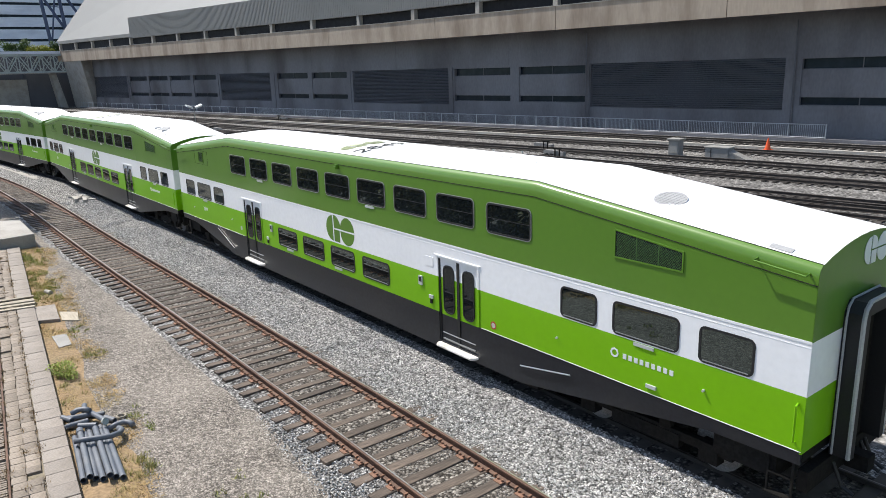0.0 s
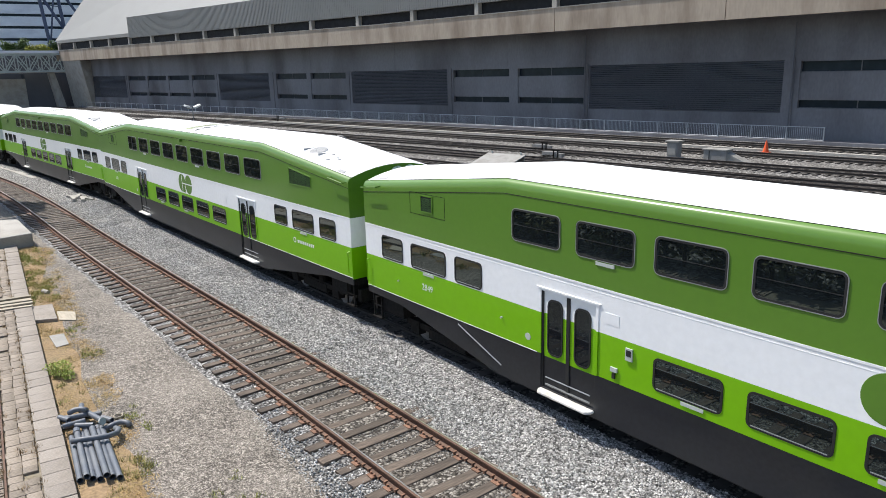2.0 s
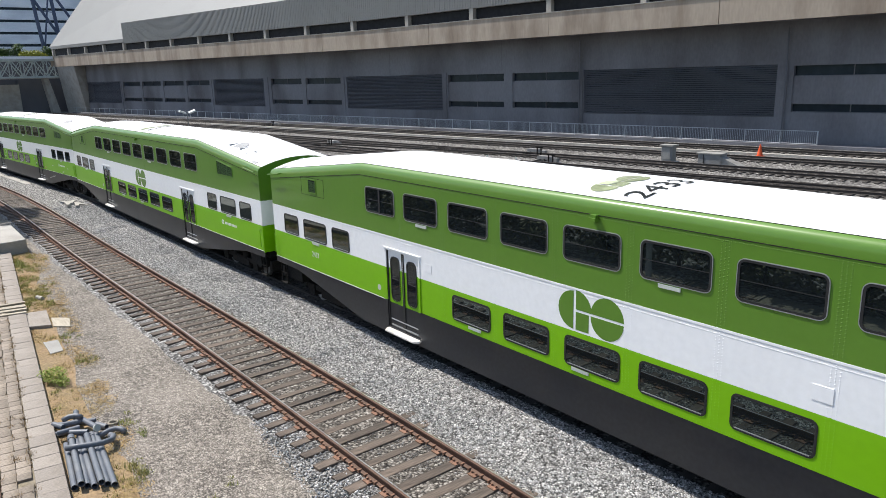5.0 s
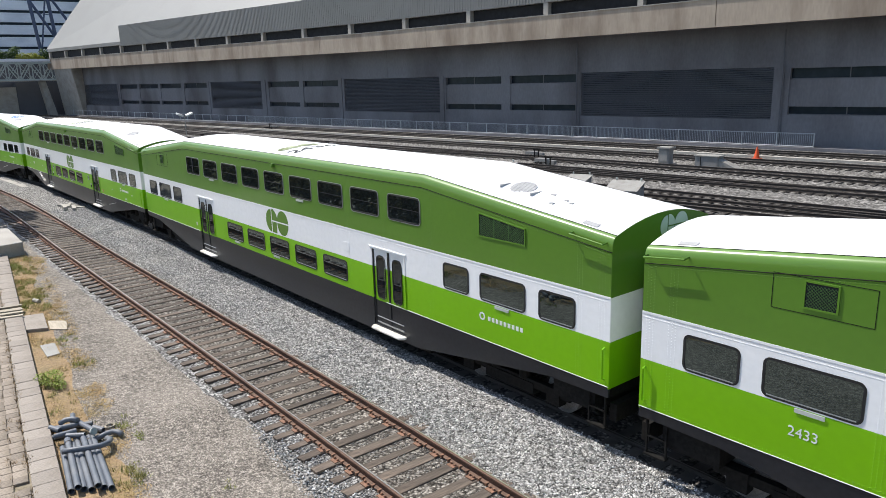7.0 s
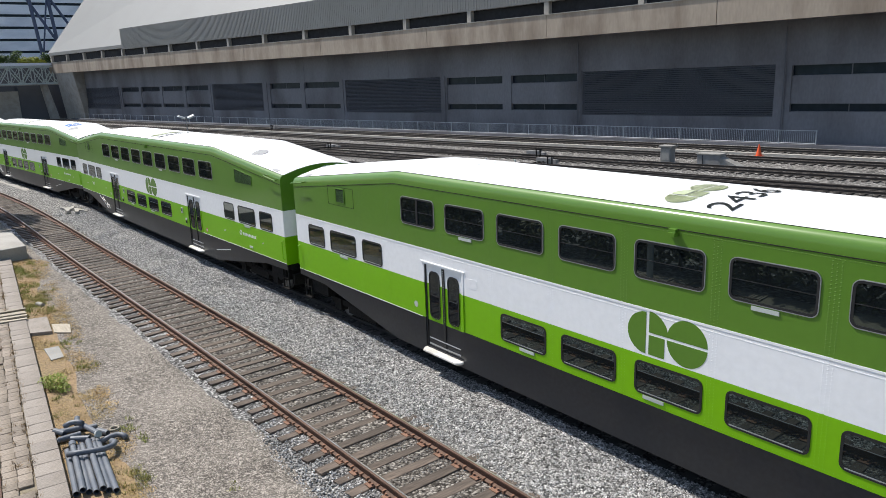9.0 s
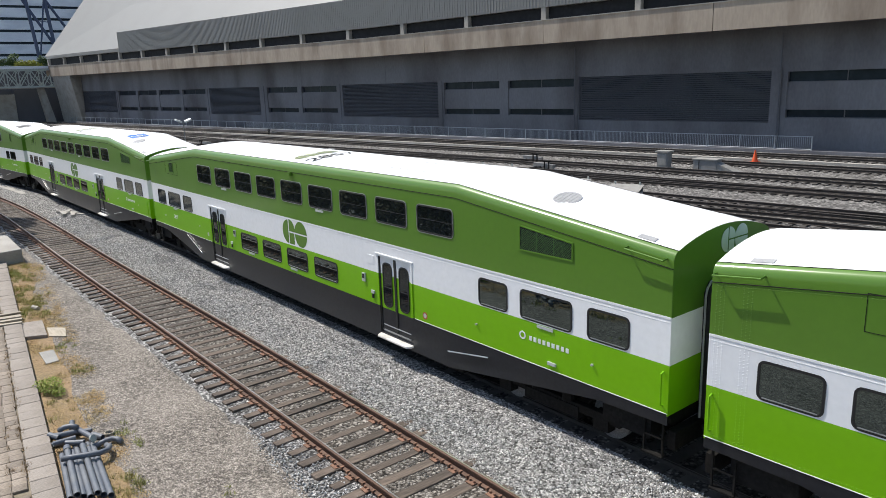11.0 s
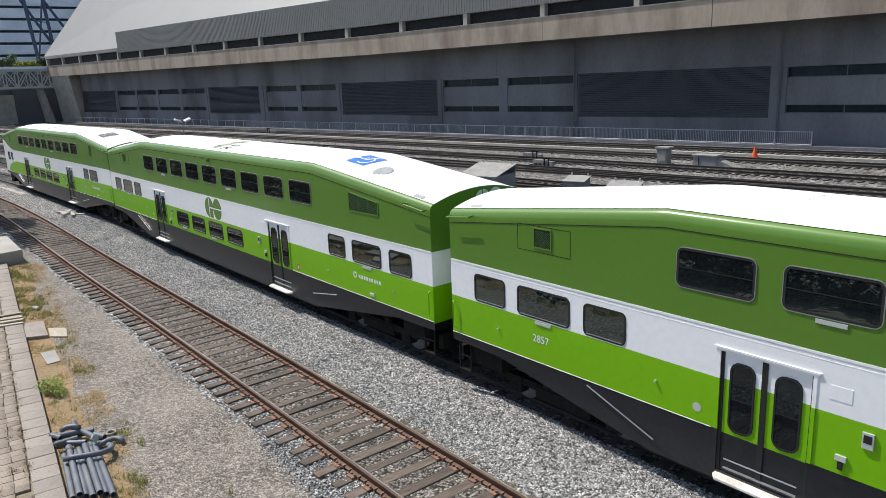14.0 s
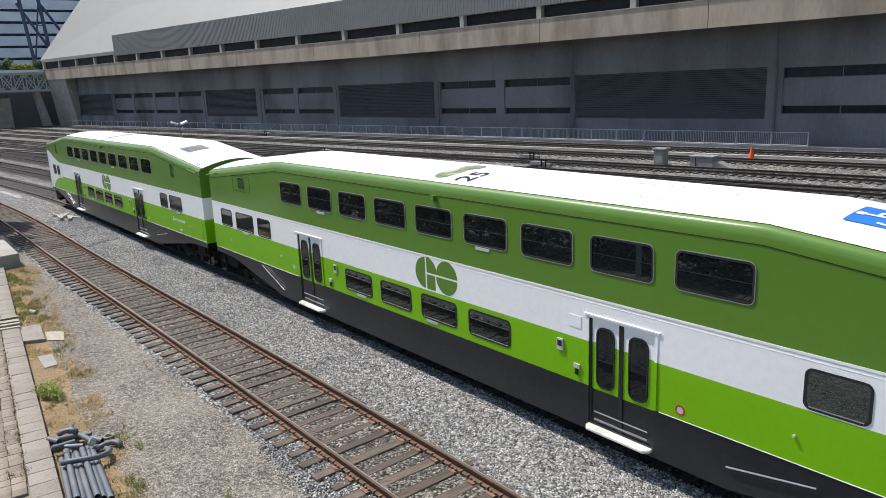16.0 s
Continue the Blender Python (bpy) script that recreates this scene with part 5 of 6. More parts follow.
def hall():
    hall = thing("hall_building", "long grey concrete hall with louvres under a tan ledge", "building")
    U0, U1 = -156.0, 70.0
    # bays of openings and louvres: start, end, kind
    louvres = [(-153.2, -132.8), (-89.7, -72.4), (-49.8, -30.0), (-8.5, 11.6), (53.0, 70.0)]
    holes = []
    for a, b in ((-131.2, -122.0), (-121.0, -111.8), (-110.8, -101.6), (-100.4, -91.2), (-70.1, -61.3), (-60.2, -51.2), (-28.9, -19.7), (-18.4, -9.2), (13.0, 31.6), (33.0, 51.5)):
        holes += [(a, b, 5.72, 6.62), (a, b, 2.66, 3.36)]
    bm = bmesh.new()
    solid = sorted([(a, b, 2.2, 6.75) for a, b in louvres] + [(a, b, None, None) for a, b, z0, z1 in holes[::2]])
    u = U0
    for a, b, z0, z1 in solid:
        wbox(bm, u, a, 0, 0.5, -0.3, 10.6)
        if z0 is None:
            for lo, hi in ((-0.3, 2.66), (3.36, 5.72), (6.62, 10.6)):
                wbox(bm, a, b, 0.0 if lo != 3.36 else 0.10, 0.5, lo, hi)
        else:
            wbox(bm, a, b, 0, 0.5, -0.3, z0)
            wbox(bm, a, b, 0, 0.5, z1, 10.6)
        u = b
    wbox(bm, u, U1, 0, 0.5, -0.3, 10.6)
    parts("wall_panel", bm, WALLC, hall, "grey stained concrete wall")
    # A near-black sheet behind the openings replaces the shade indoors.
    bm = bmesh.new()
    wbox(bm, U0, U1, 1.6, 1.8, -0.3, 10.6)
    part("dark_backing", bm, DARK, hall)
    for a, b in louvres:
        slats("louvre", a, b, 2.2, 6.75, 24, hall)
    for a, b, z0, z1 in holes:
        bm = bmesh.new()
        wbox(bm, a, b, 0.42, 0.45, z0, z1)
        w = part("window", bm, DARKGLASS, hall)
        bm = bmesh.new()
        n = max(1, round((b - a) / 4.6))
        for k in range(1, n):
            x = a + (b - a) * k / n
            wbox(bm, x - 0.04, x + 0.04, 0.36, 0.46, z0, z1)
        wbox(bm, a, b, 0.36, 0.46, z0, z0 + 0.06)
        part("mullion", bm, LOUVRE, w)
    # pilasters and downpipes between the bays
    for u in (-132.3, -90.5, -71.2, -50.5, -29.4, -8.85, 12.3, 52.2):
        bm = bmesh.new()
        wbox(bm, u - 0.22, u + 0.22, -0.09, 0.0, -0.3, 6.9)
        part("pilaster", bm, WALLC, hall)
    for u in (-8.9, 12.45):
        bm = bmesh.new()
        tube(bm, wpoint(u, -0.3, 0.4), wpoint(u, -0.3, 9.9), 0.06, 8)
        part("downpipe", bm, LOUVRE, hall)
    for u, d in ((-20, 0), (-40, 0), (33, 0), (-60, 0), (-80, 0)):
        bm = bmesh.new()
        wbox(bm, u - 0.03, u + 0.03, -0.01, 0.0, 6.9, 10.5)
        part("joint", bm, LOUVRE, hall)
    # soffit and tan ledge
    bm = bmesh.new()
    wbox(bm, -167.0, U1, -OVER, 0.0, 10.40, 10.55)
    part("soffit", bm, WALLC, hall)
    edges = [-167, -144, -120.9, -97, -72, -50.9, -29, -10.9, 7.4, 26, 46, U1]
    for a, b in zip(edges, edges[1:]):
        bm = bmesh.new()
        wbox(bm, a + 0.03, b - 0.03, -OVER - 0.15, -OVER + 0.2, 10.32, 12.68)
        part("ledge_panel", bm, LEDGEC, hall, "rain-streaked tan concrete ledge")
    bm = bmesh.new()
    wbox(bm, -167, U1, -OVER - 0.22, -OVER + 0.25, 12.68, 12.76)
    part("coping", bm, CONCRETE, hall)
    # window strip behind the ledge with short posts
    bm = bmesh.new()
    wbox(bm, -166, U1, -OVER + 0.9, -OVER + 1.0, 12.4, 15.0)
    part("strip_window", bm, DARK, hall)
    k = -166.0
    while k < U1:
        bm = bmesh.new()
        wbox(bm, k - 0.3, k + 0.3, -OVER + 0.3, -OVER + 0.9, 12.5, 14.2)
        part("strip_post", bm, CONCRETE, hall)
        k += 11.05
    # ribbed cladding box
    bm = bmesh.new()
    wbox(bm, -121.3, U1, -OVER + 0.25, -OVER + 8, 14.05, 17.95)
    wbox(bm, -166.5, -121.3, -OVER + 0.25, -OVER + 8, 14.3, 14.95)
    part("cladding", bm, CLAD, hall, "pale grey ribbed metal cladding")
    bm = bmesh.new()
    u = -121.2
    while u < U1 - 0.4:
        wbox(bm, u, u + 0.16, -OVER + 0.215, -OVER + 0.25, 14.05, 17.95)
        u += 0.42
    part("cladding_ribs", bm, CLAD, hall)
    # the pale roof slope behind
    for u0, u1, v in ((-167.5, -40, -OVER + 0.30), (-40, U1, -OVER + 0.30)):
        bm = bmesh.new()
        top = [(u0, v, 14.95), (u1, v, 14.95), (u1, 22, 47.5), (u0 + (12 if u0 < -100 else 0), 22, 47.5)]
        va = [bm.verts.new(wpoint(*q)) for q in top]
        vb = [bm.verts.new(wpoint(q[0], q[1] + 0.3, q[2] - 0.4)) for q in top]
        bm.faces.new(va)
        bm.faces.new(vb[::-1])
        for i in range(4):
            j = (i + 1) % 4
            bm.faces.new((va[j], va[i], vb[i], vb[j]))
        part("roof", bm, WHITEROOF, hall, "pale sheet metal roof slope")
    # leaning end leg
    bm = bmesh.new()
    vs = [bm.verts.new(wpoint(*q)) for q in ((-163.5, -OVER, 10.4), (-151.5, -OVER, 10.4), (-153.5, -0.6, -0.3), (-167, -0.6, -0.3), (-163.5, 3, 10.4), (-154, 3, 10.4), (-154, 3, -0.3), (-167, 3, -0.3))]
    for q in ((0, 1, 2, 3), (4, 7, 6, 5), (0, 3, 7, 4), (1, 5, 6, 2), (0, 4, 5, 1), (3, 2, 6, 7)):
        bm.faces.new([vs[i] for i in q])
    part("end_leg", bm, CONCRETE, hall, "sloping concrete end leg")
    # Near-black block stands in for the unlit space behind the leg.
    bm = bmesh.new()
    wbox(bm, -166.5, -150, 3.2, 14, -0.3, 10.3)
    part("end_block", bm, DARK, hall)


OVER = 3.0
hall()


# ---- along the wall ----
def wall_fence():
    def at(u, z, v=-1.6):
        return WALL_M @ Vector((u, v, z))
    fence = thing("yard_fence", "low galvanised railing along the hall wall", "fence")
    bm = bmesh.new()
    for z in (1.18, 0.10):
        tube(bm, at(-160, z), at(15.9, z), 0.035, 6)
    part("rail", bm, GALV, fence)
    u = 15.9
    while u > -160:
        bm = bmesh.new()
        tube(bm, at(u, 0.0), at(u, 1.22), 0.06, 6)
        part("post", bm, GALV, fence)
        u -= 3.05
    bm = bmesh.new()
    u = 15.7
    while u > -75:
        tube(bm, at(u, 0.10), at(u, 1.18), 0.018, 4)
        u -= 0.16
    tagged(part("infill", bm, GALV, fence, "close upright bars"), kind="stuff")
    bm = bmesh.new()
    wbox(bm, -160, 70, -2.0, -0.3, -0.3, 0.03)
    single("kerb_wall", bm, WALLC, "low grey concrete plinth under the railing", "plinth", kind="structure")
    bm = bmesh.new()
    wbox(bm, -75, 70, -9.0, -8.5, -0.26, -0.06)
    single("cable_trough", bm, CONCRETE, "pale concrete cable trough lid", "cable trough", kind="structure")


wall_fence()


# ---- the paved walkway beside the siding ----
PLAT = Matrix.Translation((-11.89, -4.88, 0)) @ Matrix.Rotation(radians(173.07), 4, "Z")   # x away along the kerb, y in from it


def walkway():
    bm = bmesh.new()
    box(bm, -14, 22.2, 0.03, 3.1, -0.9, -0.105, PLAT)
    base = single("pavement", bm, JOINT, "old paved walkway with weeds in its joints", "pavement", kind="structure")
    rnd = random.Random(11)

    def stone(w, d, h):
        b = bmesh.new()
        box(b, -w / 2, w / 2, -d / 2, d / 2, -h, 0)
        bmesh.ops.bevel(b, geom=list(b.edges), offset=0.008, segments=1, affect="EDGES")
        return b
    big = finish(stone(0.468, 0.46, 0.2), "paving_slab", PAVER)
    small = finish(stone(0.246, 0.234, 0.15), "brick", OLDPAVER)
    x = -1.5
    while x < 22.0:
        part("paving_slab", big, PAVER, base, at=PLAT @ pose(x, 0.23, -0.05 + rnd.uniform(-0.006, 0.006), rnd.uniform(-0.6, 0.6), rnd.uniform(-0.6, 0.6), rnd.uniform(-0.6, 0.6)))
        x += 0.478
    x = -1.5
    while x < 21.9:
        for y in (0.60, 0.84):
            if rnd.random() < 0.96:
                part("brick", small, OLDPAVER, base, at=PLAT @ pose(x + rnd.uniform(-0.01, 0.01), y + rnd.uniform(-0.015, 0.015), -0.060 + rnd.uniform(-0.006, 0.003), rnd.uniform(-0.7, 0.7), rnd.uniform(-0.7, 0.7), rnd.uniform(-1.5, 1.5)))
        x += 0.252
    bm = bmesh.new()
    for y in (1.34, 2.05, 2.72):
        x = -2.0
        while x < 21.9:
            if rnd.random() < 0.95:
                box(bm, -0.028, 0.028, -0.31, 0.31, -0.1, 0, PLAT @ pose(x, y, -0.062 + rnd.uniform(-0.01, 0.006), 0, 0, rnd.uniform(-2, 2)))
            x += 0.082
    tagged(part("decking", bm, OLDPAVER, base, "ribbed brownish deck slats"), kind="stuff")
    # iron strips along the joints
    bm = bmesh.new()
    for y in (0.98, 1.70, 2.39):
        box(bm, -2, 21.8, y, y + 0.035, -0.1, -0.045, PLAT)
    part("joint_strip", bm, RUST, base, "rusty iron joint strip")


walkway()


def tufts(name, spots, mat, label, seed, tall=0.12, per=26, spread=0.12):
    """Blades of grass in clumps, too many to count."""
    rnd = random.Random(seed)
    verts, faces = [], []
    for x, y, z in spots:
        s = rnd.uniform(0.5, 1.3)
        for _ in range(int(per * s)):
            a, r = rnd.uniform(0, 6.283), spread * s * math.sqrt(rnd.random())
            bx, by = x + r * math.cos(a), y + r * math.sin(a)
            h, lean, w = tall * s * rnd.uniform(0.4, 1.2), rnd.uniform(0, 0.09) * s, rnd.uniform(0.004, 0.011)
            b, d = len(verts), rnd.uniform(0, 6.283)
            verts += [(bx - w * math.sin(d), by + w * math.cos(d), z), (bx + w * math.sin(d), by - w * math.cos(d), z), (bx + lean * math.cos(d), by + lean * math.sin(d), z + h)]
            faces.append((b, b + 1, b + 2))
    me = bpy.data.meshes.new(name)
    me.from_pydata(verts, [], faces)
    me.materials.append(mat)
    return single(name, me, mat, label, "grass", kind="stuff")


def verge_spots(n, seed, lo=0.05, hi=0.95, x0=-34, x1=-9):
    rnd = random.Random(seed)
    out = []
    for _ in range(n):
        x = rnd.uniform(x0, x1)
        d = lo + (hi - lo) * rnd.random() ** 1.4
        if noise.noise((x * 0.7, d * 2.0, seed)) > -0.12:
            out.append((x, kerb_y(x) + d + 0.03, -0.21))
    return out


tufts("dry_grass", verge_spots(2600, 21, 0.02, 1.15), STRAW, "short dry straw-coloured grass on the verge", 31, 0.035, 30, 0.20)
tufts("green_weeds", verge_spots(40, 22, 0.1, 1.05) + verge_spots(330, 23, 0.05, 0.75, -34, -24.5), WEED, "patches of green weeds on the verge", 32, 0.10, 26)
rnd = random.Random(41)
joint_spots = []
for _ in range(420):
    q = PLAT @ Vector((rnd.uniform(-1, 21.5), rnd.choice((0.475, 0.475, 0.72, 0.98, 1.0, 1.02, 1.70, 1.72, 2.39)) + rnd.uniform(-0.03, 0.03), -0.09))
    joint_spots.append(tuple(q))
tufts("joint_weeds", joint_spots, BROWNWEED, "dead brown weeds growing in the paving joints", 33, 0.09, 16, 0.07)


def weed_patches():
    spots = []
    r = random.Random(7)
    for x, y, n in ((-12.58, -3.66, 10), (-12.27, -3.9, 7), (-18.9, -2.95, 9), (-21.2, -2.8, 9), (-14.84, -3.26, 6), (-14.2, -3.24, 5), (-10.9, -2.75, 3), (-10.2, -2.7, 4), (-17.6, -4.0, 4)):
        for _ in range(n):
            spots.append((x + r.gauss(0, 0.22), y + r.gauss(0, 0.16), -0.21))
    tufts("gravel_weeds", spots, WEED, "small weeds rooted in the gravel", 34, 0.10, 24, 0.1)


weed_patches()


def leaf_cloud(verts, faces, centre, radii, n, size, rnd):
    for _ in range(n):
        while True:
            p = Vector((rnd.uniform(-1, 1), rnd.uniform(-1, 1), rnd.uniform(-1, 1)))
            if 0.25 < p.length < 1:
                break
        q = Vector((centre[0] + p.x * radii[0], centre[1] + p.y * radii[1], centre[2] + p.z * radii[2]))
        m = Euler((rnd.uniform(-0.9, 0.9), rnd.uniform(-0.9, 0.9), rnd.uniform(0, 6.28))).to_matrix()
        s = size * rnd.uniform(0.6, 1.3)
        b = len(verts)
        for c in ((-s, 0, 0), (0, -s * 0.45, 0), (s, 0, 0), (0, s * 0.45, 0)):
            verts.append(tuple(q + m @ Vector(c)))
        faces.append((b, b + 1, b + 2, b + 3))


def leaf_mesh(name, clouds, size, seed, mat):
    r = random.Random(seed)
    verts, faces = [], []
    for centre, radii, n in clouds:
        leaf_cloud(verts, faces, centre, radii, n, size, r)
    me = bpy.data.meshes.new(name)
    me.from_pydata(verts, [], faces)
    me.materials.append(mat)
    return me


def shrub():
    s = thing("flowering_weed", "leafy yellow-flowered weed on the dry verge", "shrub", at=pose(-18.0, -3.86, -0.21) @ Matrix.Scale(0.82, 4))
    bm = bmesh.new()
    r = random.Random(3)
    for k in range(9):
        a = r.uniform(0, 6.28)
        tube(bm, (0, 0, 0), (0.28 * math.cos(a), 0.28 * math.sin(a), r.uniform(0.2, 0.45)), 0.008, 5, 0.004)
    part("stem", bm, WEED, s)
    part("leaves", leaf_mesh("leaves", [((0, 0, 0.22), (0.40, 0.33, 0.22), 520), ((0.45, 0.1, 0.14), (0.25, 0.2, 0.14), 160), ((-0.3, -0.2, 0.18), (0.25, 0.22, 0.18), 160)], 0.040, 4, WEEDLEAF), WEEDLEAF, s)
    part("flowers", leaf_mesh("flowers", [((0, 0, 0.36), (0.38, 0.30, 0.12), 70), ((0.4, 0.1, 0.22), (0.2, 0.2, 0.08), 18)], 0.022, 5, YELLOW), YELLOW, s, "small yellow flowers")


shrub()


# ---- pipes and boards lying on the verge ----
def hollow_pipe(name, p, q, r, group="", label="length of grey plastic pipe lying in a heap"):
    p, q = Vector(p), Vector(q)
    t = (q - p).to_track_quat("Z", "Y").to_matrix()
    bm = bmesh.new()
    n = 14
    rows = []
    for at, rad in ((p, r), (q, r), (q, r * 0.86), (p, r * 0.86)):
        rows.append([bm.verts.new(at + t @ Vector((rad * math.cos(k * 6.2832 / n), rad * math.sin(k * 6.2832 / n), 0))) for k in range(n)])
    for i in range(4):
        a, b = rows[i], rows[(i + 1) % 4]
        for k in range(n):
            j = (k + 1) % n
            bm.faces.new((a[k], a[j], b[j], b[k]))
    return single(name, bm, PIPE, label, "pipe", group or "heap of pipes", smooth=False)


def pipe_heap():
    r, g = 0.055, -0.205
    low = g + r + 0.004
    # a raft of long parallel lengths, with sockets at their far ends
    for k in range(7):
        x0, y0 = -12.62 + 0.06 * k + 0.05 * math.sin(k * 2.1), -4.70 + 0.093 * k
        x1, y1 = -14.40 + 0.07 * math.sin(k * 1.7), -4.44 + 0.093 * k
        z = low + (0.085 if k in (1, 4) else 0.0)
        hollow_pipe("pipe", (x0, y0, z), (x1, y1, z), r, label="long grey plastic pipe lying in a row")
        if k % 2:
            hollow_pipe("pipe_socket", (x1, y1, z), (x1 - 0.16, y1 + 0.025, z), r * 1.22, label="wider socket end of a grey pipe")
    # short lengths thrown across one another behind the raft
    for xa, ya, xb, yb, z in ((-15.42, -4.42, -15.10, -3.72, low), (-15.10, -3.98, -14.46, -3.84, low + 0.12), (-15.12, -4.34, -15.02, -3.92, low + 0.10), (-14.76, -4.50, -14.74, -4.10, low + 0.11),
                              (-15.55, -3.98, -15.20, -4.06, low + 0.11), (-14.90, -3.76, -14.62, -3.64, low), (-15.30, -4.46, -15.02, -4.34, low + 0.09), (-14.98, -4.52, -14.90, -4.12, low), (-14.66, -4.30, -14.44, -4.02, low + 0.10)):
        hollow_pipe("pipe", (xa, ya, z), (xb, yb, z), r)
    for pts in (
        [(-13.93, -4.53, 0.0), (-13.84, -4.36, 0.01), (-13.74, -4.14, 0.01), (-13.68, -3.94, 0.0), (-13.76, -3.77, -0.03), (-13.96, -3.68, -0.07), (-14.12, -3.70, -0.10)],
        [(-14.30, -3.86, -0.13), (-14.36, -3.66, -0.12), (-14.37, -3.54, -0.12), (-14.30, -3.45, -0.13), (-14.16, -3.42, -0.145)],
        [(-15.18, -4.30, 0.02), (-15.22, -4.18, 0.04), (-15.16, -4.06, 0.05), (-15.02, -4.00, 0.05)],
    ):
        bm = bmesh.new()
        chain(bm, pts, r, 12)
        single("pipe_bend", bm, PIPE, "curved grey plastic pipe bend on the heap", "pipe", "heap of pipes", smooth=True)
    bm = bmesh.new()
    tube(bm, (-14.40, -3.88, g + 0.20), (-14.36, -3.86, g + 0.22), 0.07, 14)
    single("plastic_lid", bm, PLATE, "pale plastic lid lying on the pipes", "lid")
    bm = bmesh.new()
    for k in range(14):
        a0, a1 = k * 0.4488, (k + 1) * 0.4488
        tube(bm, (-14.80 + 0.09 * math.cos(a0), -3.47 + 0.09 * math.sin(a0), g + 0.03), (-14.80 + 0.09 * math.cos(a1), -3.47 + 0.09 * math.sin(a1), g + 0.03), 0.022, 6)
    single("pipe_ring", bm, WOOD, "pale plastic pipe ring on the dry grass", "pipe ring")


pipe_heap()


def board(name, poly, z0, z1, mat, label):
    bm = bmesh.new()
    slab(bm, poly, z0, z1)
    bmesh.ops.bevel(bm, geom=list(bm.edges), offset=0.006, segments=1, affect="EDGES")
    return single(name, bm, mat, label, "board")


board("plywood_board", [(-22.62, -3.62), (-22.34, -3.05), (-23.98, -2.85), (-24.13, -3.39)], -0.205, -0.10, PAVER, "pale weathered plywood lid lying on the verge")
board("plywood_board", [(-22.38, -3.00), (-22.0, -2.63), (-22.87, -2.46), (-23.3, -2.88)], -0.205, -0.165, WOOD, "small tan board lying on the verge")
board("metal_sheet", [(-21.11, -3.52), (-21.07, -3.16), (-20.07, -3.25), (-20.03, -3.56)], -0.205, -0.175, LIDC, "grey metal cover lying on dry grass")
for k in range(7):
    bm = bmesh.new()
    box(bm, -0.75 - 0.1 * (k % 2), 0.75, -0.07, 0.07, 0, 0.035)
    single("timber_plank", bm, WOOD, "weathered timber plank stacked across the walkway", "plank", "stack of planks", at=PLAT @ pose(12.25 + 0.19 * k + 0.03 * (k % 3), 0.72 + 0.08 * (k % 2), -0.048 + 0.036 * (k % 2), 0, 0, 83 + 3 * (k % 3)))
bm = bmesh.new()
tube(bm, (-25.9, -2.75, -0.15), (-25.6, -2.65, -0.15), 0.07, 10)
single("drain_stub", bm, CONCRETE, "short clay pipe stub on the verge", "pipe")
bm = bmesh.new()
slab(bm, [(-33.9, -1.57), (-33.7, -2.68), (-34.4, -6.0), (-40.0, -6.0), (-38.0, -1.45)], -0.25, 0.35)
bmesh.ops.bevel(bm, geom=list(bm.edges), offset=0.02, segments=1, affect="EDGES")
single("concrete_block", bm, CONCRETE, "big flat concrete block beside the siding", "concrete block")
for k, (x, y) in enumerate(((-34.6, -1.85), (-34.9, -1.6))):
    bm = bmesh.new()
    slab(bm, [(x, y), (x + 0.5, y - 0.1), (x + 0.55, y - 0.35), (x + 0.02, y - 0.3)], -0.22, -0.10)
    single("stone_slab", bm, PAVER, "broken pale stone slab by the concrete block", "stone", "broken slabs")
# light debris between the tracks
rn = random.Random(23)
for k in range(7):
    a = rn.uniform(-0.6, 0.6)
    bm = bmesh.new()
    box(bm, -rn.uniform(0.3, 0.8), rn.uniform(0.3, 0.8), -0.09, 0.09, -0.1, 0.0 + 0.02 * k % 0.07)
    single("scrap_timber", bm, CONCRETE, "pale scrap timber lying on the ballast", "scrap", "scrap between the tracks", at=pose(-44.6 + rn.uniform(-1.1, 1.1), 2.75 + rn.uniform(-0.35, 0.3), 0, 0, 0, math.degrees(a)))
bm = bmesh.new()
slab(bm, [(-70, 1.75), (-69.8, 2.15), (-57.0, 2.95), (-57.2, 2.5)], -0.22, -0.06)
single("cable_lid", bm, CONCRETE, "pale concrete strip between the tracks", "concrete strip", kind="structure")


# ---- a tree beside the siding that shades the track ----
def shade_tree():
    t = thing("street_tree", "leafy green tree beside the siding", "tree", at=pose(-52.0, -3.4, -0.25))
    bm = bmesh.new()
    tube(bm, (0, 0, 0), (0.1, 0.2, 4.5), 0.22, 10, 0.15)
    tube(bm, (0.1, 0.2, 4.5), (0.3, 0.6, 9), 0.15, 8, 0.07)
    part("trunk", bm, BARK, t)
    r = random.Random(9)
    clouds = []
    for k in range(26):
        h = r.uniform(6.8, 12.5)
        c = (r.uniform(-2.4, 5.2), r.uniform(-0.5, 1.3), h)
        bm = bmesh.new()
        tube(bm, (0.2, 0.4, h - 2.0), c, 0.06, 6, 0.02)
        part("limb", bm, BARK, t)
        clouds.append((c, (1.2, 1.0, 0.8), 300))
    part("crown", leaf_mesh("crown", clouds, 0.16, 10, LEAF), LEAF, t)


shade_tree()


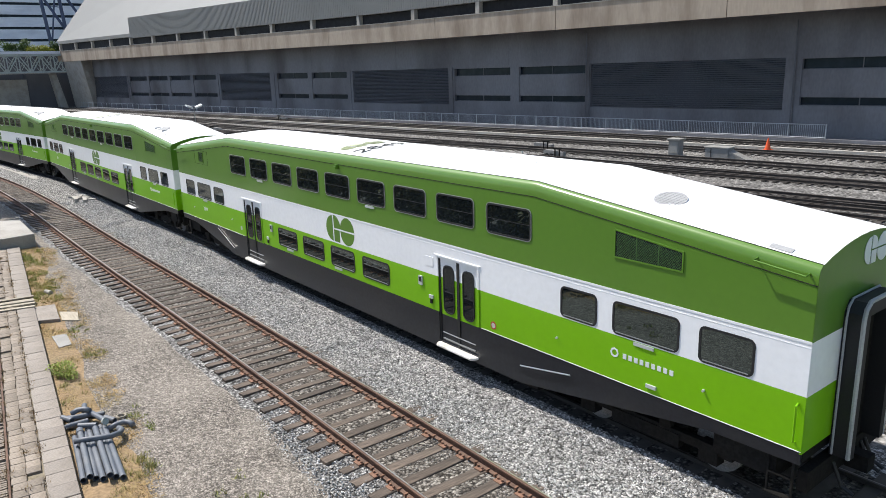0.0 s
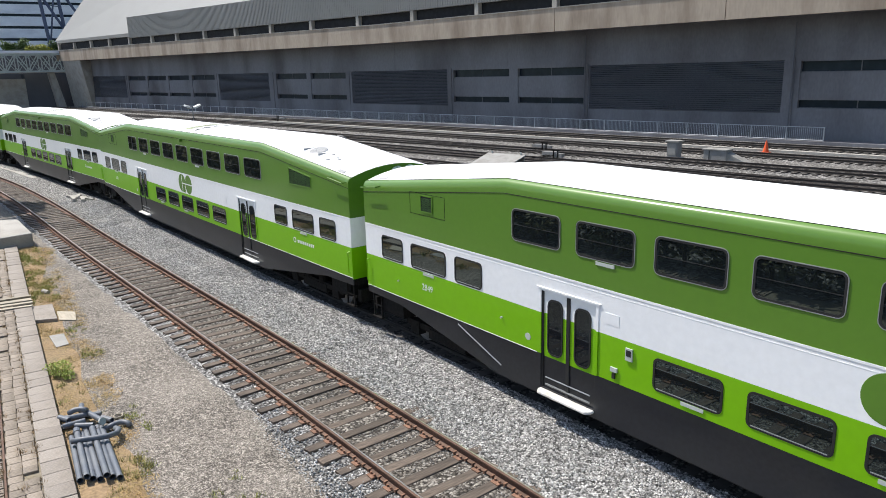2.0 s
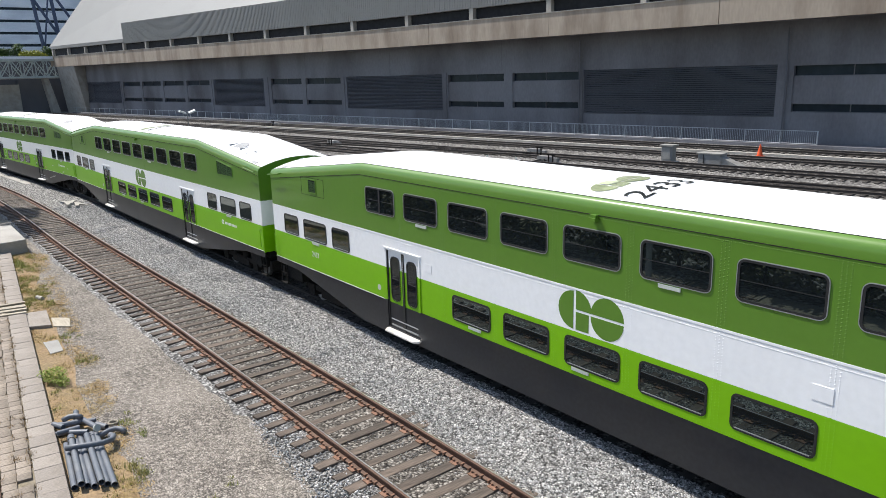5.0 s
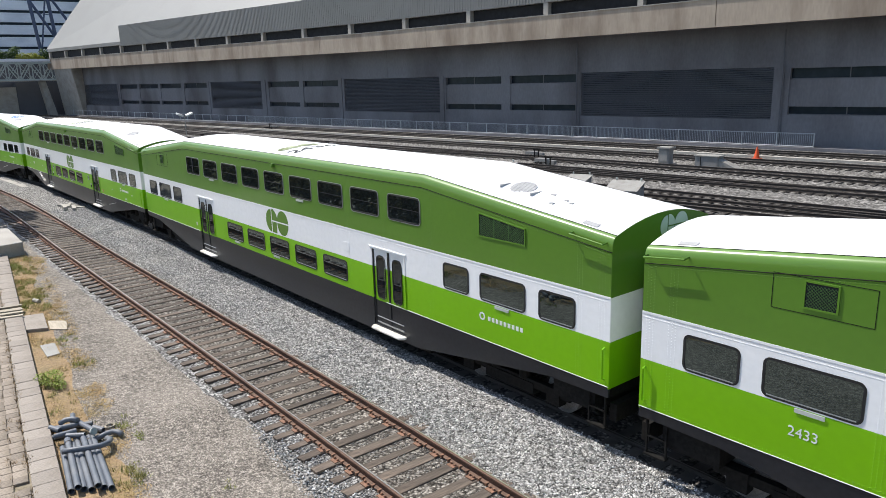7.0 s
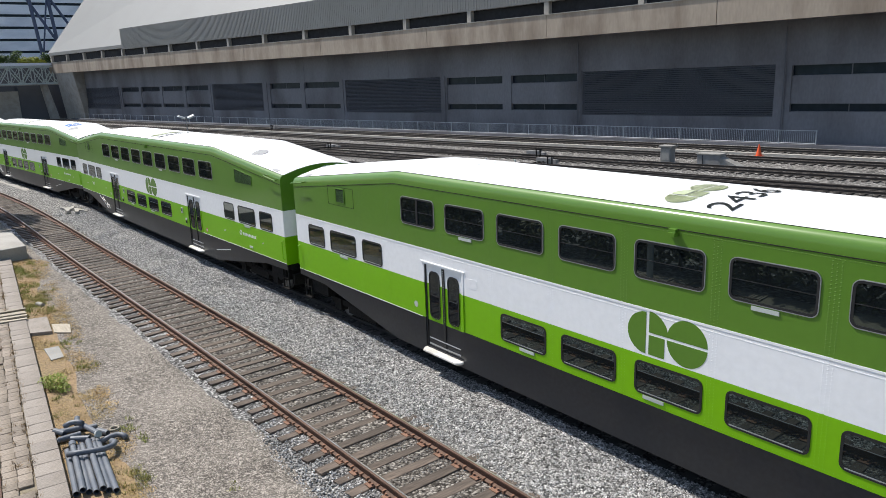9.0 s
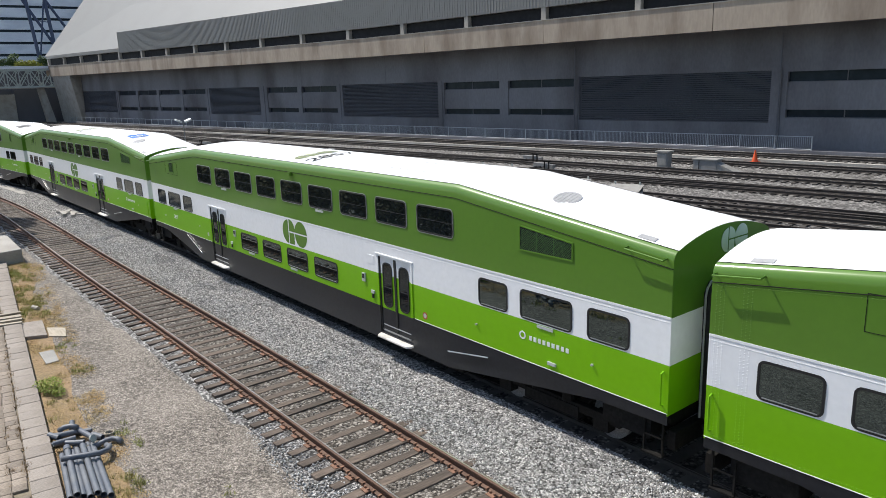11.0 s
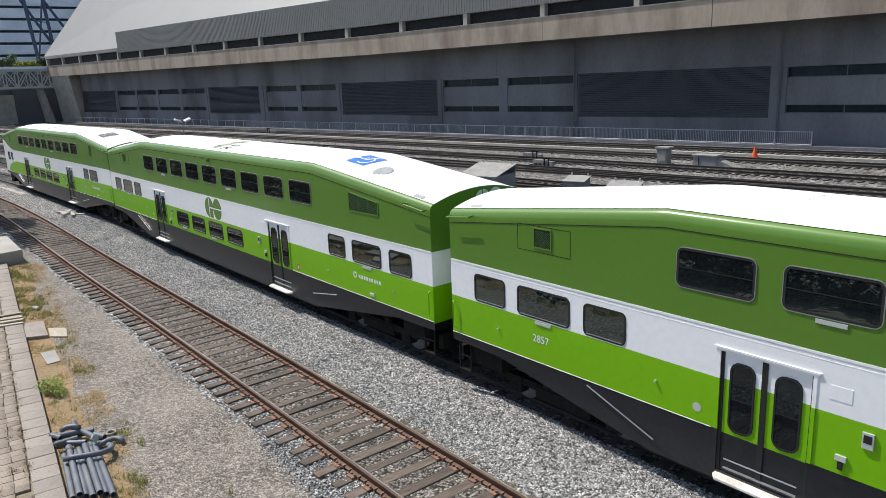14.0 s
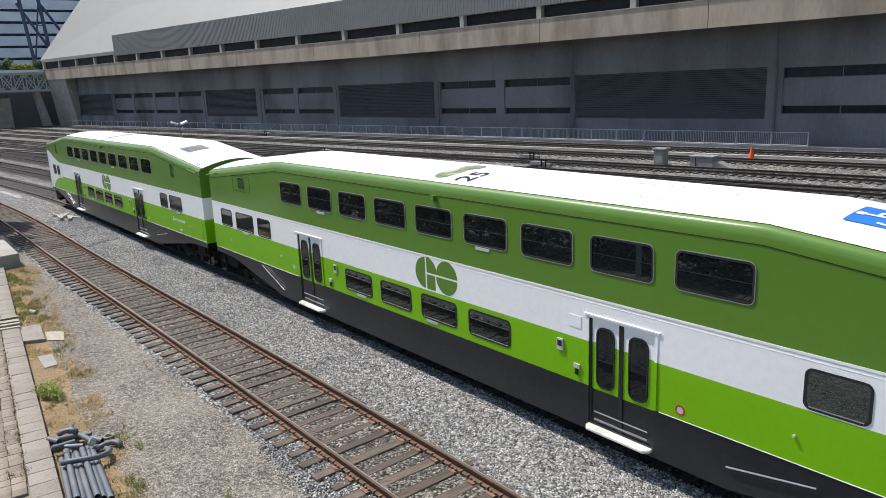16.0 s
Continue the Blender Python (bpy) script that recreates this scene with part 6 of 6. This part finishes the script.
# ---- bushes along the far edge of the walkway, seen in the coach windows ----
def bushes():
    r = random.Random(61)
    kinds = []
    for k in range(3):
        clouds = [((r.uniform(-1.6, 1.6), r.uniform(-0.9, 0.9), r.uniform(0.3, 2.6)), (1.1, 0.8, 0.7), 170) for _ in range(15)]
        kinds.append(leaf_mesh("leaves", clouds, 0.16, 62 + k, BUSHLEAF))
    for k in range(46):
        b = thing("bush", "dense dusty olive bush behind the walkway", "bush", "bushes behind the walkway", at=pose(-2 - 3.0 * k, min(kerb_y(-2 - 3.0 * k), -2.4) - 4.5 + r.uniform(-0.3, 0.3), -0.25, 0, 0, r.uniform(-12, 12)))
        bm = bmesh.new()
        tube(bm, (0, 0, 0), (0.1, 0, 2.4), 0.08, 6, 0.03)
        part("stem", bm, BARK, b)
        part("leaves", kinds[k % 3], BUSHLEAF, b)


bushes()


# ---- things in the yard ----
def cone():
    c = thing("traffic_cone", "small orange traffic cone on the ballast", "traffic cone", at=pose(-27.3, 48.3, -0.24))
    bm = bmesh.new()
    tube(bm, (0, 0, 0.03), (0, 0, 0.95), 0.24, 16, 0.04)
    part("body", bm, ORANGE, c)
    bm = bmesh.new()
    box(bm, -0.3, 0.3, -0.3, 0.3, 0, 0.04)
    part("foot", bm, ORANGE, c)


cone()


def signal_box():
    c = thing("relay_post", "grey steel relay post with a capped top", "relay box", at=pose(-30.6, 40.8, -0.25, 0, 0, 5.6))
    bm = bmesh.new()
    box(bm, -0.42, 0.42, -0.36, 0.36, 0.1, 1.25)
    bmesh.ops.bevel(bm, geom=list(bm.edges), offset=0.02, segments=1, affect="EDGES")
    part("body", bm, BOX, c)
    bm = bmesh.new()
    box(bm, -0.54, 0.54, -0.46, 0.46, 1.25, 1.36)
    part("cap", bm, LIDC, c)
    bm = bmesh.new()
    box(bm, -0.6, 0.6, -0.5, 0.5, -0.05, 0.1)
    part("plinth", bm, CONCRETE, c)
    bm = bmesh.new()
    box(bm, -0.3, 0.3, -0.39, -0.36, 0.3, 1.1)
    part("door", bm, LIDC, c)
    c = thing("equipment_cabinet", "long grey trackside cabinet with a sloping end", "cabinet", at=pose(-27.4, 41.6, -0.25, 0, 0, 6))
    bm = bmesh.new()
    box(bm, -0.95, 0.75, -0.5, 0.5, 0.0, 0.80)
    part("body", bm, BOX, c)
    bm = bmesh.new()
    prism(bm, [(0.75, 0.0), (2.2, 0.0), (2.0, 0.1), (0.75, 0.62)], -0.45, 0.45)
    part("sloped_end", bm, LIDC, c)
    bm = bmesh.new()
    box(bm, -1.05, 0.8, -0.56, 0.56, 0.80, 0.87)
    part("lid", bm, LIDC, c)
    bm = bmesh.new()
    box(bm, -0.55, -0.5, -0.53, -0.5, 0.05, 0.76)
    part("door_seam", bm, BLACK, c)


signal_box()


def pitched_cabinet(x, y, w, d, h, roof, label, turn=5.6):
    c = thing("equipment_hut", label, "equipment hut", "grey equipment huts", at=pose(x, y, -0.25, 0, 0, turn))
    bm = bmesh.new()
    box(bm, -w / 2, w / 2, -d / 2, d / 2, 0, h)
    part("body", bm, BOX, c)
    bm = bmesh.new()
    e = 0.06
    vs = [bm.verts.new(q) for q in ((-w / 2 - e, -d / 2 - e, h), (w / 2 + e, -d / 2 - e, h), (w / 2 + e, d / 2 + e, h + roof), (-w / 2 - e, d / 2 + e, h + roof))]
    lo = [bm.verts.new((v.co.x, v.co.y, v.co.z - 0.05)) for v in vs]
    bm.faces.new(vs)
    bm.faces.new(lo[::-1])
    for i in range(4):
        j = (i + 1) % 4
        bm.faces.new((vs[j], vs[i], lo[i], lo[j]))
    part("lid", bm, LIDC, c)
    bm = bmesh.new()
    prism(bm, [(-w / 2, h - 0.02), (w / 2, h - 0.02), (w / 2, h + roof - 0.04), (-w / 2, h + roof - 0.04)], d / 2 - 0.03, d / 2)
    part("back_panel", bm, BOX, c)
    for sx in (-1, 1):
        bm = bmesh.new()
        tube(bm, (sx * w * 0.4, d / 2, h + roof), (sx * w * 0.4, d / 2, h + roof + 0.14), 0.05, 8)
        part("lifting_eye", bm, PLATE, c)
    bm = bmesh.new()
    box(bm, -w * 0.3, w * 0.1, -d / 2 - 0.02, -d / 2, 0.2, h - 0.2)
    part("door", bm, LIDC, c)


pitched_cabinet(-28.0, 27.4, 1.3, 1.2, 0.62, 0.22, "grey steel cabinet with a sloping lid in the yard", 20)
pitched_cabinet(-23.0, 25.2, 1.7, 1.6, 0.80, 0.33, "broad grey steel cabinet with a sloping lid", 20)
pitched_cabinet(-31.9, 23.6, 2.7, 2.2, 1.15, 0.55, "grey equipment hut with a pale sloping roof", 12)


def switch_machine(x, y, turn=5.6):
    c = thing("switch_machine", "low dark point machine with rods beside a track", "switch machine", "point machines", at=pose(x, y, -0.25, 0, 0, turn))
    bm = bmesh.new()
    box(bm, -0.7, 0.5, -0.3, 0.3, 0.05, 0.45)
    box(bm, 0.5, 1.1, -0.2, 0.2, 0.05, 0.35)
    part("motor_case", bm, BOX, c)
    bm = bmesh.new()
    for k in range(3):
        tube(bm, (-0.3 + 0.35 * k, -0.3, 0.2), (-0.3 + 0.35 * k, -2.4, 0.12), 0.035, 6)
    part("rod", bm, UNDER, c)
    bm = bmesh.new()
    for k in range(2):
        box(bm, 1.3 + 0.4 * k, 1.36 + 0.4 * k, -1.6, -1.5, 0, 0.8)
    box(bm, 1.2, 1.9, -1.62, -1.48, 0.75, 0.85)
    part("stand", bm, UNDER, c)


for x, y in ((-42.7, 39.2), (-38.2, 35.6), (-89.9, 29.3), (-102.4, 44.9), (-86.0, 26.0), (-66, 33)):
    switch_machine(x, y)


def yard_lamp():
    c = thing("yard_floodlight", "twin white floodlights on a short yard pole", "floodlight", at=pose(-98.0, 29.6, -0.25))
    bm = bmesh.new()
    tube(bm, (0, 0, 0), (0, 0, 2.75), 0.07, 8)
    tube(bm, (0, -0.7, 2.7), (0, 0.7, 2.7), 0.05, 6)
    part("pole", bm, LIDC, c)
    for s in (-1, 1):
        bm = bmesh.new()
        m = pose(0, s * 0.65, 2.95, s * 22, 12, 0)
        box(bm, -0.25, 0.3, -0.45, 0.45, -0.10, 0.12, m)
        part("lamp_head", bm, LETTER, c)


yard_lamp()


# ---- the far end of the yard ----
def footbridge():
    b = thing("truss_bridge", "pale green steel truss footbridge beside the hall", "bridge", at=pose(-208, 0, 0))
    for x in (-2.0, 2.0):
        bm = bmesh.new()
        for z in (8.9, 13.0):
            box(bm, x - 0.18, x + 0.18, -14, 39.5, z - 0.2, z + 0.2)
        y = -14.0
        k = 0
        while y < 39:
            tube(bm, (x, y, 8.9), (x, y, 13.0), 0.13, 6)
            tube(bm, (x, y, 8.9 if k % 2 else 13.0), (x, y + 2.6, 13.0 if k % 2 else 8.9), 0.14, 6)
            tube(bm, (x, y, 13.0 if k % 2 else 8.9), (x, y + 2.6, 8.9 if k % 2 else 13.0), 0.07, 6)
            y += 2.6
            k += 1
        part("truss", bm, BRIDGE, b)
    bm = bmesh.new()
    box(bm, -2, 2, -14, 39.5, 8.5, 8.75)
    part("deck", bm, CONCRETE, b)
    bm = bmesh.new()
    box(bm, -2.3, 2.3, -14, 37, 13.3, 13.9)
    part("parapet", bm, PALEBAND, b)


footbridge()
# Solid dark block stands in for the shaded hollow under the bridge.
bm = bmesh.new()
box(bm, -222, -213, 29.8, 38.2, -0.3, 8.4)
single("underpass_shade_block", bm, LOUVRE, "dark block standing for the shaded recess under the footbridge", "wall", kind="structure")
bm = bmesh.new()
vs = [bm.verts.new(q) for q in ((-211, 34.6, 8.5), (-211, 35.8, 8.5), (-211, 37.6, -0.3), (-211, 35.8, -0.3), (-208, 34.6, 8.5), (-208, 35.8, 8.5), (-208, 37.6, -0.3), (-208, 35.8, -0.3))]
for q in ((0, 1, 2, 3), (4, 7, 6, 5), (0, 3, 7, 4), (1, 5, 6, 2), (0, 4, 5, 1), (3, 2, 6, 7)):
    bm.faces.new([vs[i] for i in q])
single("bridge_leg", bm, CONCRETE, "leaning pale concrete bridge leg", "bridge pier")
bm = bmesh.new()
box(bm, -216, -212, -30, 29.6, -0.3, 7.2)
single("retaining_wall", bm, CONCRETE, "low pale concrete wall at the yard's far end", "wall", kind="structure")
bm = bmesh.new()
box(bm, -235, -217, -60, 60, -0.3, 13.2)
single("terrace", bm, LOUVRE, "dark grey terrace behind the footbridge", "terrace", kind="structure")


def office():
    b = thing("office_tower", "striped office tower with pale bands and dark glass", "office building", at=pose(-262, 52, 0, 0, 0, -8))
    bm = bmesh.new()
    box(bm, -24, 0, -45, 40, -0.3, 75)
    part("glass_core", bm, DARKGLASS, b)
    for k in range(20):
        z = 1.45 + 3.65 * k
        bm = bmesh.new()
        box(bm, -24.3, 0.5, -45.4, 40.4, z, z + 2.85)
        part("spandrel_band", bm, PALEBAND, b)


office()


def mast():
    b = thing("steel_mast", "slate blue steel lattice mast", "mast", at=pose(-222, 0, 0))
    for name, p, q, r in (("leg", (0, 37.24, 32.88), (0, 38.93, 13.13), 0.46), ("leg", (0, 41.84, 32.88), (0, 43.28, 13.13), 0.46), ("leg", (0, 41.97, 32.88), (0, 38.29, 13.13), 0.22), ("brace", (0, 36.53, 31.48), (0, 43.95, 17.9), 0.36), ("brace", (0, 42.16, 31.48), (0, 47.74, 22.1), 0.36), ("brace", (0, 37.61, 26.44), (0, 42.39, 25.88), 0.12)):
        bm = bmesh.new()
        tube(bm, p, q, r, 8)
        part(name, bm, BLUESTEEL, b)


mast()


def terrace_shrubs():
    r = random.Random(77)
    for k in range(9):
        y = 27 + k * 1.9 + r.uniform(-0.4, 0.4)
        yellow = k in (3, 4, 5)
        h = 1.5 if yellow else r.uniform(2.0, 3.6)
        s = thing("terrace_shrub", "yellow-green shrub on the terrace" if yellow else "dark green shrub on the terrace", "shrub", "terrace shrubs", at=pose(-215.5 - (0 if yellow else 2.0), y, 13.2))
        bm = bmesh.new()
        tube(bm, (0, 0, -0.4), (0, 0, h), 0.08, 6, 0.04)
        part("stem", bm, BARK, s)
        m = YELLOW if yellow else LEAF
        part("leaves", leaf_mesh("leaves", [((r.uniform(-0.5, 0.5), r.uniform(-0.8, 0.8), h * r.uniform(0.5, 1.2)), (1.1, 1.3, 1.0), 150) for _ in range(5)], 0.26, 100 + k, m), m, s)


terrace_shrubs()


# ---- the lamp post at the walkway's edge ----
def pole():
    c = thing("steel_post", "pale grey steel post on the walkway", "post", at=pose(-13.15, -6.28, -0.1))
    bm = bmesh.new()
    tube(bm, (0, 0, 0), (0, 0, 3.6), 0.10, 14)
    part("shaft", bm, GALV, c)
    bm = bmesh.new()
    box(bm, -0.18, 0.18, -0.18, 0.18, -0.01, 0.03)
    part("base_plate", bm, GALV, c)


pole()

motions()
